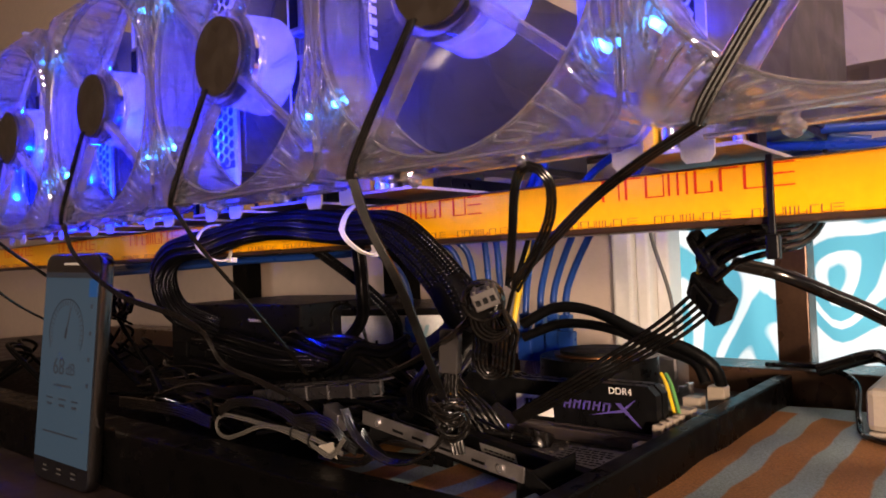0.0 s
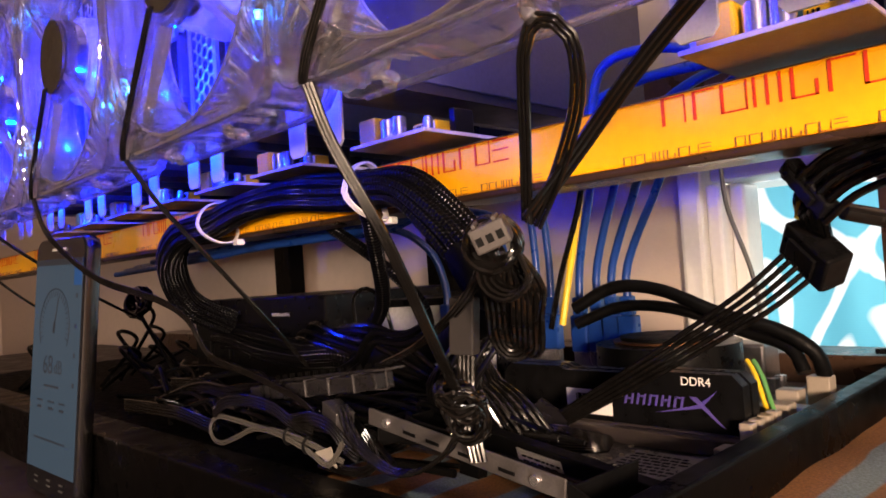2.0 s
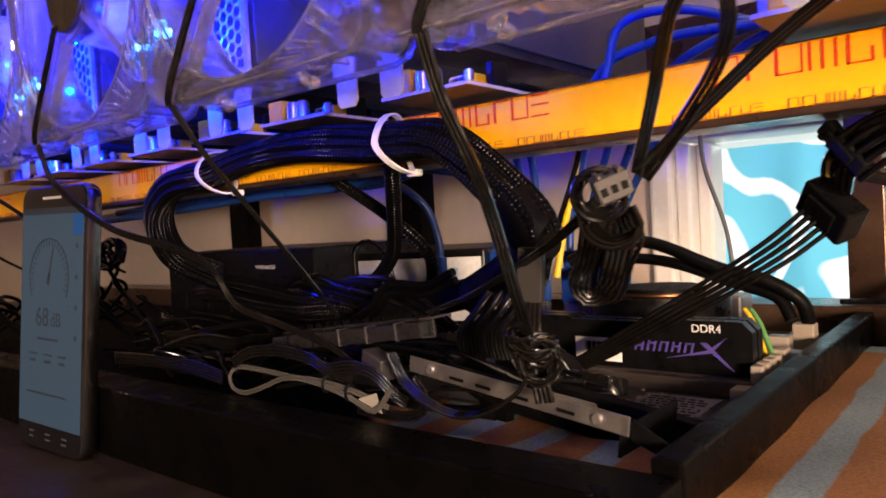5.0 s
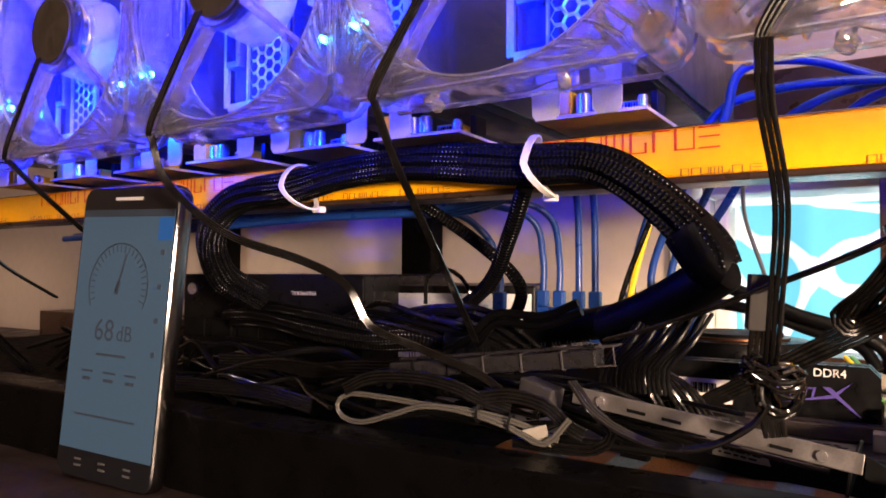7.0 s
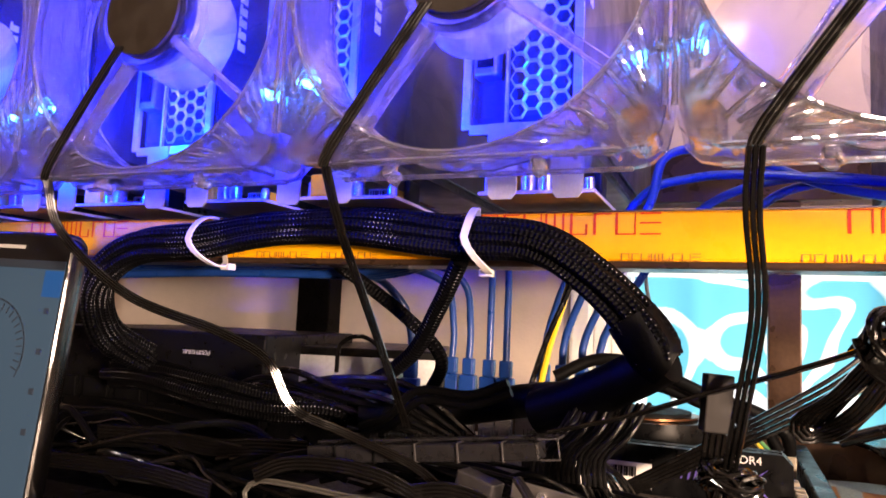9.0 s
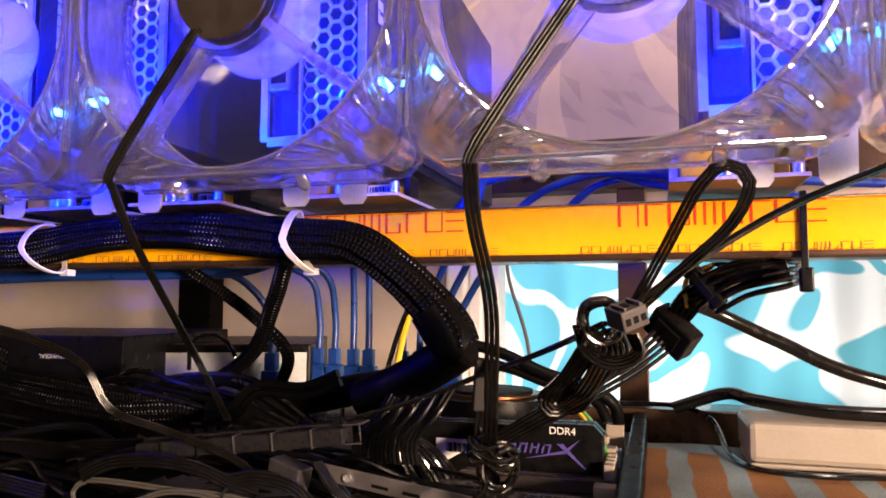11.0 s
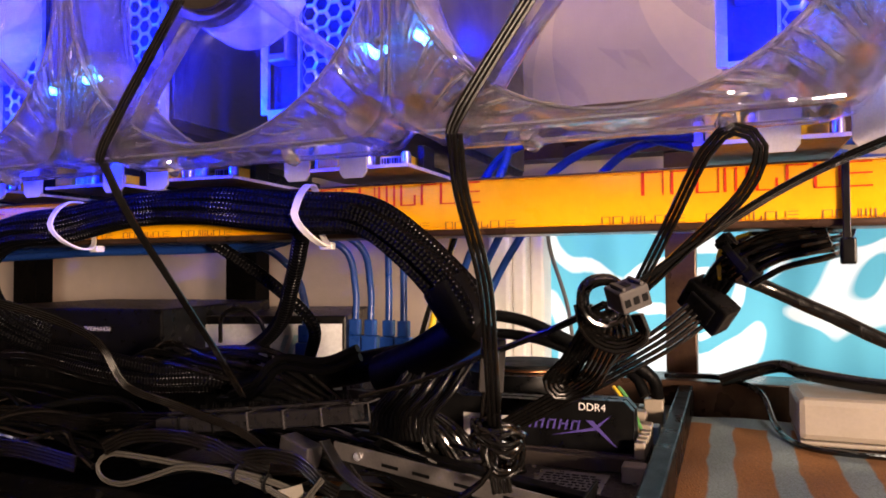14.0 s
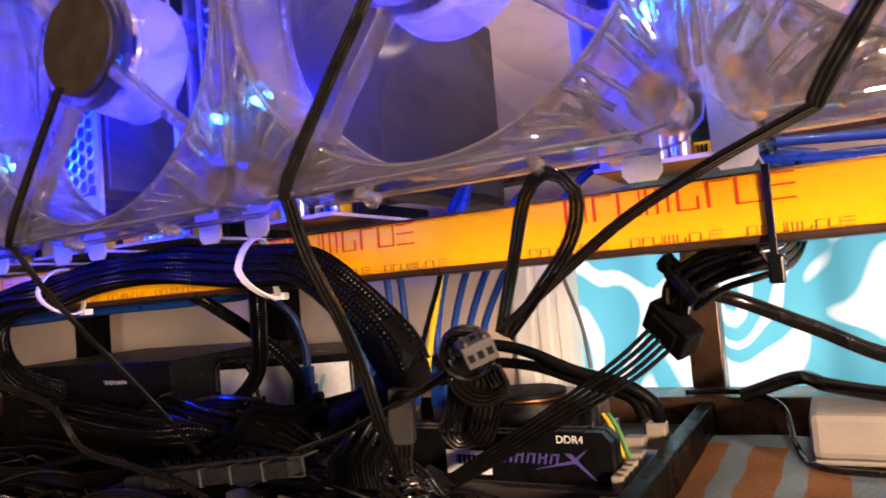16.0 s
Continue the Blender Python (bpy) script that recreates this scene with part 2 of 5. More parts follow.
BROWN_ALU = mat("brown_anodised_metal", (0.075, 0.042, 0.026), 0.32, 0.55, vary=0.15, scale=40)
BLACK_ALU = mat("black_powder_coat", (0.0018, 0.0016, 0.0016), 0.32, 0.0, vary=0.25, scale=60, bump=0.08, bump_scale=1400, spec=0.05)
RED_INK = mat("red_ink", (0.62, 0.045, 0.006), 0.6, spec=0.08)
DARK_INK = mat("dark_ink", (0.20, 0.07, 0.015), 0.5)
WIRE = mat("black_wire", (0.0035, 0.0033, 0.0033), 0.18, vary=0.2, scale=200, spec=0.75)
WIRE_SOFT = mat("black_ribbon_wire", (0.0040, 0.0036, 0.0034), 0.14, vary=0.2, scale=200, spec=0.85)
DULL_WIRE = mat("dull_black_wire", (0.002, 0.002, 0.002), 0.36, spec=0.10)
BLUE_CABLE = mat("blue_cable", (0.010, 0.048, 0.25), 0.35, vary=0.1, scale=100)
YELLOW_WIRE = mat("yellow_wire", (0.75, 0.52, 0.02), 0.35)
WHITE_PLASTIC = mat("white_plastic", (0.72, 0.68, 0.60), 0.45, vary=0.06, scale=80)
CREAM_PLASTIC = mat("cream_plastic", (0.28, 0.24, 0.19), 0.5, vary=0.06)
TIE_WHITE = mat("white_nylon", (0.70, 0.68, 0.66), 0.4)
BLACK_PLASTIC = mat("black_plastic", (0.0035, 0.0035, 0.0038), 0.34, vary=0.2, scale=150, spec=0.20)
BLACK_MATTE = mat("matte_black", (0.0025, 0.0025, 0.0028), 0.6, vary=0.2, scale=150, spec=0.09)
SHROUD = mat("card_shroud", (0.045, 0.045, 0.055), 0.40, vary=0.2, scale=60)
STEEL = mat("bracket_steel", (0.66, 0.65, 0.66), 0.42, 0.7, vary=0.08, scale=150)
GREY_METAL = mat("grey_sheet_metal", (0.25, 0.235, 0.235), 0.42, 0.85, vary=0.12, scale=120)
SLOT = mat("dull_brown_slot", (0.045, 0.036, 0.032), 0.5, vary=0.2, scale=300, spec=0.3)
PCB = mat("dark_board", (0.020, 0.016, 0.014), 0.42, vary=0.3, scale=300, bump=0.3, bump_scale=1500)
RISER_PCB = mat("brown_riser_board", (0.20, 0.15, 0.12), 0.5, vary=0.2, scale=200)
RISER_EDGE = mat("pale_board_edge", (0.62, 0.56, 0.50), 0.6)
YELLOW_PART = mat("yellow_choke", (0.86, 0.50, 0.006), 0.5, vary=0.08, scale=200)
CAN = mat("capacitor_can", (0.72, 0.70, 0.72), 0.25, 0.9)
WALL = mat("beige_wall", (0.52, 0.42, 0.35), 0.85, vary=0.05, scale=8, bump=0.25, bump_scale=300)
WHITE_PAINT = mat("white_paint", (0.78, 0.76, 0.72), 0.45, vary=0.04, scale=20)
TABLE = mat("red_brown_table", (0.012, 0.005, 0.0038), 0.5, vary=0.25, scale=30, bump=0.1)
PHONE_BODY = mat("phone_black_glass", (0.006, 0.006, 0.008), 0.08)
PHONE_RIM = mat("phone_metal_rim", (0.16, 0.15, 0.15), 0.22, 1.0)
SCREEN = glowing("phone_screen", (0.12, 0.21, 0.31), 0.22)
SCREEN_INK = mat("screen_ink", (0.02, 0.03, 0.05), 0.5)
SCREEN_BLUE = glowing("screen_blue", (0.02, 0.13, 0.40), 0.4)
PAPER = mat("white_label", (0.74, 0.72, 0.68), 0.6, vary=0.04, scale=200)
PURPLE_INK = mat("purple_print", (0.075, 0.055, 0.24), 0.5, spec=0.2)
WORN_PAPER = mat("worn_grey_paper", (0.17, 0.165, 0.15), 0.6, vary=0.25, scale=200)
GREY_INK = mat("grey_print", (0.45, 0.45, 0.45), 0.5)
SHRINK = mat("heat_shrink", (0.0022, 0.0022, 0.0024), 0.5, vary=0.2, scale=250, bump=0.2, bump_scale=500, spec=0.10)
SLEEVE = sleeve_material()
CLOTH = cloth_material()
CURTAIN = curtain_material()
PALE_BLUE = mat("pale_blue_plastic", (0.30, 0.48, 0.55), 0.4)
COPPER = mat("orange_copper", (0.16, 0.075, 0.035), 0.35, 0.9)

# ---- builders ----


def thing(name, label, category, m=None, group="", kind=""):
    ob = new(name)
    ob.empty_display_size = 0.01
    if m is not None:
        ob.matrix_world = m
    return tagged(ob, label, category, group, kind)


def link_bm(name, bm, material, parent=None, label="", smooth=False):
    bmesh.ops.recalc_face_normals(bm, faces=bm.faces)
    me = bpy.data.meshes.new(name)
    bm.to_mesh(me)
    bm.free()
    me.materials.append(material)
    if smooth:
        for f in me.polygons:
            f.use_smooth = True
        me.set_sharp_from_angle(angle=radians(42))
    ob = new(name, me)
    if parent is not None:
        ob.parent = parent
    if label:
        ob["label"] = label
    return ob


part = link_bm


def box(bm, lo, hi, bevel=0.0, m=None):
    lo, hi = Vector(lo), Vector(hi)
    r = bmesh.ops.create_cube(bm, size=1.0, matrix=Matrix.LocRotScale((lo + hi) / 2, None, hi - lo))
    vs = r["verts"]
    if bevel:
        es = list({e for v in vs for e in v.link_edges})
        r2 = bmesh.ops.bevel(bm, geom=es, offset=bevel, segments=2, affect="EDGES", profile=0.5)
        vs = list({v for f in r2["faces"] for v in f.verts} | {v for v in vs if v.is_valid})
    if m is not None:
        bmesh.ops.transform(bm, matrix=m, verts=vs)
    return vs


def cyl(bm, r1, r2, depth, m, seg=24, caps=True):
    return bmesh.ops.create_cone(bm, cap_ends=caps, segments=seg, radius1=r1, radius2=r2, depth=depth, matrix=m)["verts"]


TO_Y = Matrix.Rotation(radians(90), 4, "X")


def loft(bm, rings, close=True, cap=False):
    """Joins rings of points of equal count into a skin."""
    rows = [[bm.verts.new(p) for p in ring] for ring in rings]
    k = len(rows[0])
    for a, b in zip(rows, rows[1:]):
        for i in range(k if close else k - 1):
            bm.faces.new((a[i], a[(i + 1) % k], b[(i + 1) % k], b[i]))
    if cap:
        bm.faces.new(rows[0])
        bm.faces.new(list(reversed(rows[-1])))
    return rows


def curve_points(pts, step=0.004):
    """A smooth line through the points."""
    p = [Vector(v) for v in pts]
    p = [2 * p[0] - p[1]] + p + [2 * p[-1] - p[-2]]
    out = []
    for i in range(1, len(p) - 2):
        a, b, c, d = p[i - 1:i + 3]
        k = max(2, int((c - b).length / step))
        for j in range(k):
            t = j / k
            out.append(0.5 * (2 * b + (c - a) * t + (2 * a - 5 * b + 4 * c - d) * t * t + (3 * b - a - 3 * c + d) * t ** 3))
    out.append(p[-2])
    return out


def frames_along(line, up=(0, 0, 1)):
    n = None
    res = []
    for i, q in enumerate(line):
        t = (line[min(i + 1, len(line) - 1)] - line[max(i - 1, 0)]).normalized()
        if n is None:
            n = Vector(up) - t * t.dot(Vector(up))
            if n.length < 0.05:
                n = Vector((1, 0, 0)) - t * t.x
        n = (n - t * t.dot(n)).normalized()
        res.append((q, n, t.cross(n)))
    return res


def tube(bm, pts, r, seg=8, step=0.004, offset=(0, 0), up=(0, 0, 1), wob=0.0, seed=0, squash=1.0, taper=(1, 1)):
    """A round cable through pts; offset shifts it within the bundle, with a slow wander."""
    uv = bm.loops.layers.uv.verify()
    line = curve_points(pts, step)
    fr = frames_along(line, up)
    length = 0.0
    rows, us = [], []
    for i, (q, n, b) in enumerate(fr):
        if i:
            length += (q - fr[i - 1][0]).length
        fan_out = taper[0] + (taper[1] - taper[0]) * i / (len(fr) - 1)
        ox, oy = offset[0] * fan_out, offset[1] * fan_out
        if wob:
            ox += wob * math.sin(length * 60 + seed * 1.7)
            oy += wob * math.cos(length * 47 + seed * 2.3)
        c = q + n * ox + b * oy
        rr = r
        rows.append([bm.verts.new(c + (n * math.cos(2 * math.pi * k / seg) + b * math.sin(2 * math.pi * k / seg) * squash) * rr) for k in range(seg)])
        us.append(length)
    for i in range(len(rows) - 1):
        for k in range(seg):
            f = bm.faces.new((rows[i][k], rows[i][(k + 1) % seg], rows[i + 1][(k + 1) % seg], rows[i + 1][k]))
            for lp, (u, v) in zip(f.loops, ((us[i], k / seg), (us[i], (k + 1) / seg), (us[i + 1], (k + 1) / seg), (us[i + 1], k / seg))):
                lp[uv].uv = (u, v)
    bm.faces.new(rows[0])
    bm.faces.new(list(reversed(rows[-1])))


def cable(name, label, pts, r, material=None, category="cable", seg=8, step=0.004, group=""):
    bm = bmesh.new()
    tube(bm, pts, r, seg, step)
    ob = link_bm(name, bm, material or WIRE, smooth=True)
    return tagged(ob, label, category, group)


def ribbon(name, label, pts, r, count, up=(0, 0, 1), material=None, group="", step=0.004, wob=0.0, across=(0, 1), taper=(1, 1)):
    """A flat cable of parallel wires, each wire a part."""
    t = thing(name, label, "cable", group=group)
    for k in range(count):
        s = (k - (count - 1) / 2) * r * 2.02
        bm = bmesh.new()
        tube(bm, pts, r, 7, step, (s * across[0], s * across[1]), up, wob, k, 1.0, taper)
        part("wire", bm, material or WIRE_SOFT, t, smooth=True)
    return t


def lettering(name, text, size, m, material, parent=None):
    cu = bpy.data.curves.new(name, "FONT")
    cu.body, cu.size, cu.extrude = text, size, 0.00004
    cu.align_x, cu.align_y = "CENTER", "CENTER"
    tmp = new(name, cu)
    me = bpy.data.meshes.new_from_object(tmp)
    bpy.data.objects.remove(tmp)
    me.materials.append(material)
    ob = new(name, me)
    if parent is not None:
        ob.parent = parent
    ob.matrix_basis = m
    return ob


def plate(bm, outline, y0, y1, m=None):
    """An outline in x, z thickened from y0 to y1."""
    lo = [bm.verts.new((x, y0, z)) for x, z in outline]
    hi = [bm.verts.new((x, y1, z)) for x, z in outline]
    bm.faces.new(lo)
    bm.faces.new(list(reversed(hi)))
    k = len(lo)
    for i in range(k):
        bm.faces.new((lo[i], lo[(i + 1) % k], hi[(i + 1) % k], hi[i]))
    if m is not None:
        bmesh.ops.transform(bm, matrix=m, verts=lo + hi)


def simple(name, label, category, material, lo, hi, bevel=0.0, kind="", m=None, group=""):
    bm = bmesh.new()
    box(bm, lo, hi, bevel)
    ob = link_bm(name, bm, material)
    if m is not None:
        ob.matrix_world = m
    return tagged(ob, label, category, group, kind)


# ---- the room ----
WALL_Y = 0.50
WIN_L, WIN_R, WIN_T, WIN_B = -0.152, 1.0, 0.20, -0.30
bm = bmesh.new()
box(bm, (-2.6, WALL_Y, -0.8), (WIN_L, WALL_Y + 0.12, 1.7))
box(bm, (WIN_L, WALL_Y, WIN_T), (WIN_R, WALL_Y + 0.12, 1.7))
box(bm, (WIN_L, WALL_Y, -0.8), (WIN_R, WALL_Y + 0.12, WIN_B))
box(bm, (WIN_R, WALL_Y, -0.8), (2.2, WALL_Y + 0.12, 1.7))
tagged(link_bm("wall_north", bm, WALL), "beige painted wall with a window opening", "wall", kind="structure")
simple("wall_south", "plain beige painted wall", "wall", WALL, (-2.6, -2.6, -0.8), (2.2, -2.5, 1.7), kind="structure")
simple("wall_west", "plain beige painted wall", "wall", WALL, (-2.7, -2.6, -0.8), (-2.6, WALL_Y + 0.12, 1.7), kind="structure")
simple("wall_east", "plain beige painted wall", "wall", WALL, (2.2, -2.6, -0.8), (2.3, WALL_Y + 0.12, 1.7), kind="structure")
simple("ceiling", "white painted ceiling", "ceiling", WHITE_PAINT, (-2.7, -2.6, 1.7), (2.3, WALL_Y + 0.12, 1.8), kind="structure")
simple("floor", "dark brown floor", "floor", TABLE, (-2.7, -2.6, -0.85), (2.3, WALL_Y + 0.12, -0.8), kind="structure")

win = thing("window_1", "white painted window frame with daylight behind", "window", kind="structure")
for nm, lo, hi in (("frame_side", (WIN_L, WALL_Y - 0.012, WIN_B), (WIN_L + 0.022, WALL_Y + 0.05, WIN_T)),
                   ("frame_side", (WIN_R - 0.03, WALL_Y - 0.012, WIN_B), (WIN_R, WALL_Y + 0.05, WIN_T)),
                   ("frame_head", (WIN_L + 0.03, WALL_Y - 0.012, WIN_T - 0.03), (WIN_R - 0.03, WALL_Y + 0.05, WIN_T))):
    bm = bmesh.new()
    box(bm, lo, hi, 0.004)
    part(nm, bm, WHITE_PAINT, win)

bm = bmesh.new()
for x0, x1, y0 in ((WIN_L + 0.0222, WIN_L + 0.036, WALL_Y - 0.004), (WIN_L + 0.0362, WIN_L + 0.050, WALL_Y + 0.012)):
    box(bm, (x0, y0, WIN_B), (x1, WALL_Y + 0.045, WIN_T - 0.031), 0.003)
part("frame_moulding", bm, WHITE_PAINT, win)

bm = bmesh.new()
rings = []
for iz in range(9):
    z = WIN_B + 0.02 + (WIN_T - 0.035 - WIN_B - 0.02) * iz / 8
    rings.append([(x, WALL_Y + 0.060 + 0.006 * math.sin(x * 55 + 0.4 * iz) + 0.003 * math.sin(x * 130), z) for x in np.linspace(WIN_L + 0.031, WIN_R - 0.031, 150)])
loft(bm, rings, close=False)
tagged(link_bm("curtain", bm, CURTAIN, smooth=True), "thin aqua curtain with white swirls, bright with daylight", "curtain")

# ---- table and cloth ----
simple("table", "red-brown wooden table top in front of the rig", "table", TABLE, (-1.6, -0.35, -0.045), (1.4, 0.48, -0.004), 0.003)
bm = bmesh.new()
NX, NY = 120, 40
rings = []
for j in range(NY + 1):
    y = 0.062 + (0.366 - 0.062) * j / NY
    rings.append([(x, y, 0.018 + 0.0012 * math.sin(x * 90 + y * 20) * math.sin(y * 70)) for x in np.linspace(-0.85, 0.75, NX + 1)])
loft(bm, rings, close=False)
# the cloth comes further forward beside the end of the front rail
loft(bm, [[(x, y, 0.0178 + 0.0008 * math.sin(x * 90 + y * 50)) for x in np.linspace(0.0412, 0.75, 60)] for y in np.linspace(0.022, 0.0615, 6)], close=False)
r = bmesh.ops.extrude_face_region(bm, geom=bm.faces[:])
bmesh.ops.translate(bm, vec=(0, 0, -0.0225), verts=[v for v in r["geom"] if isinstance(v, bmesh.types.BMVert)])
tagged(link_bm("table_cloth", bm, CLOTH, smooth=True), "orange-brown and pale blue striped woven cloth on the base board", "cloth")

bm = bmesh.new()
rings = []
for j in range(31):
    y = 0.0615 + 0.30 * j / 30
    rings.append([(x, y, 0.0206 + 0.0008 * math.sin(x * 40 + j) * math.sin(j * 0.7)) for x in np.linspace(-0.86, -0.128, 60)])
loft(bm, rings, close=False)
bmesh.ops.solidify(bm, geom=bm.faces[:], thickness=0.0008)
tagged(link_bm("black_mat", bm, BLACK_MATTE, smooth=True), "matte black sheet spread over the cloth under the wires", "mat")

# ---- rig frame ----
rig = thing("rig_frame", "open frame of dark aluminium profiles, upper rail in orange film", "frame")


def rail(name, lo, hi, material, label=""):
    bm = bmesh.new()
    box(bm, lo, hi, 0.0012)
    return part(name, bm, material, rig, label)


BAR_Y, BAR_B, BAR_T = 0.116, 0.137, 0.1615
upper_rail = rail("upper_rail", (-1.05, BAR_Y + 0.0006, BAR_B), (0.75, BAR_Y + 0.024, BAR_T), BROWN_ALU, "brown aluminium rail wrapped in orange film")
film = rail("film", (-1.05, BAR_Y - 0.0004, BAR_B + 0.0028), (0.75, BAR_Y + 0.0004, BAR_T - 0.0012), FILM, "orange protective film with red print")
rail("front_rail", (-1.05, 0.030, -0.004), (0.0405, 0.054, 0.033), BLACK_ALU, "black front rail")
rail("cross_rail", (0.0305, 0.0545, -0.003), (0.0405, 0.38, 0.0372), BLACK_ALU, "black cross rail")
rail("rear_rail", (-1.05, 0.382, -0.004), (0.75, 0.428, 0.040), BROWN_ALU)
rail("rear_upper_rail", (-1.05, 0.428, 0.218), (0.75, 0.455, 0.262), BROWN_ALU)
for x0, x1 in ((0.018, 0.042), (-0.420, -0.382), (-0.735, -0.697)):
    rail("rear_post", (x0, 0.430, -0.004), (x1, 0.454, 0.2175), BROWN_ALU if x0 > 0 else BLACK_ALU)

# red and brown print on the film: brand marks as plain strokes of the letters' size


def print_strokes(name, x0, x1, z0, z1, count, material, seed):
    rnd = random.Random(seed)
    bm = bmesh.new()
    w = (x1 - x0) / count
    t = w * 0.09
    for k in range(count):
        a = x0 + k * w + w * 0.08
        b = x0 + (k + 1) * w - w * 0.08
        kind = (0, 1, 2, 3, 4, 1, 2, 5)[k % 8]
        bars = {0: [(a, z0, a + t * 1.3, z1), (b - t * 0.6, z0, b, z1), (a, z1 - t * 0.5, b, z1)],
                1: [(a + t, z0, a + 2.2 * t, z1), (a + t, z1 - t * 0.6, b, z1)],
                2: [(a, z0, a + t * 1.2, z1), (b - t * 0.6, z0, b, z1), (a, z0, b, z0 + t * 0.6)],
                3: [(a, z0, a + t, z1), ((a + b) / 2 - t / 2, z0, (a + b) / 2 + t / 2, z1), (b - t, z0, b, z1)],
                4: [(a + t, z0, a + 2.2 * t, z1), (b - t, z0, b, (z0 + z1) / 2), (a + t, z0, b, z0 + t * 0.6)],
                5: [(a, z0, b, z0 + t * 0.7), (a, (z0 + z1) / 2, b, (z0 + z1) / 2 + t * 0.7), (a, z1 - t * 0.7, b, z1)]}[kind]
        for ax, az, bx, bz in bars:
            if bx > ax and bz > az:
                box(bm, (ax, -0.0002, az), (bx, 0.0, bz))
    ob = part(name, bm, material, film)
    ob.location = (0, BAR_Y - 0.0005, 0)
    return ob


for k in range(-6, 5):
    x0 = 0.033 + 0.145 * k
    print_strokes("red_print", x0, x0 + 0.080, 0.1508, 0.1600, 8, RED_INK, k)
    for d in (-0.015, 0.024, 0.063):
        print_strokes("small_print", x0 + d, x0 + d + 0.032, 0.1400, 0.1430, 8, DARK_INK, k)

# ---- fans ----
FAN_Z = 0.217          # centre height of the row
FAN_X = 0.04           # centre of the fan that stands over the origin
R_IN, HALF, DEEP = 0.0565, 0.0595, 0.025


def ring_plate(bm, half, r_in, y0, y1, corner=0.012, seg=72):
    """A square flange with rounded corners and a round hole."""
    def square(a):
        c, s = math.cos(a), math.sin(a)
        k = half / max(abs(c), abs(s))
        x, z = c * k, s * k
        lim = half - corner
        if abs(x) > lim and abs(z) > lim:
            d = Vector((abs(x) - lim, abs(z) - lim))
            if d.length > corner:
                d = d.normalized() * corner
            x, z = math.copysign(lim + d.x, x), math.copysign(lim + d.y, z)
        return x, z
    rows = []
    for y, outer in ((y0, True), (y1, True), (y1, False), (y0, False)):
        rows.append([])
        for i in range(seg):
            a = 2 * math.pi * (i + 0.5) / seg
            x, z = square(a) if outer else (r_in * math.cos(a), r_in * math.sin(a))
            rows[-1].append(bm.verts.new((x, y, z)))
    for k in range(4):
        a, b = rows[k], rows[(k + 1) % 4]
        for i in range(seg):
            bm.faces.new((a[i], a[(i + 1) % seg], b[(i + 1) % seg], b[i]))


def strut(bm, a, b, w, h):
    """A bar of width w and depth h from a to b, in the x-z plane."""
    a, b = Vector(a), Vector(b)
    d = (b - a).normalized()
    n = Vector((d.z, 0, -d.x))
    rings = []
    for q, s in ((a, 1.25), (a.lerp(b, 0.5), 0.9), (b, 1.0)):
        rings.append([q + n * w / 2 * s, q + n * w * 0.3 * s + Vector((0, -h * 0.5, 0)), q - n * w * 0.3 * s + Vector((0, -h * 0.5, 0)), q - n * w / 2 * s,
                      q - n * w / 2 * s + Vector((0, h * 0.5, 0)), q + n * w / 2 * s + Vector((0, h * 0.5, 0))])
    loft(bm, rings, cap=True)


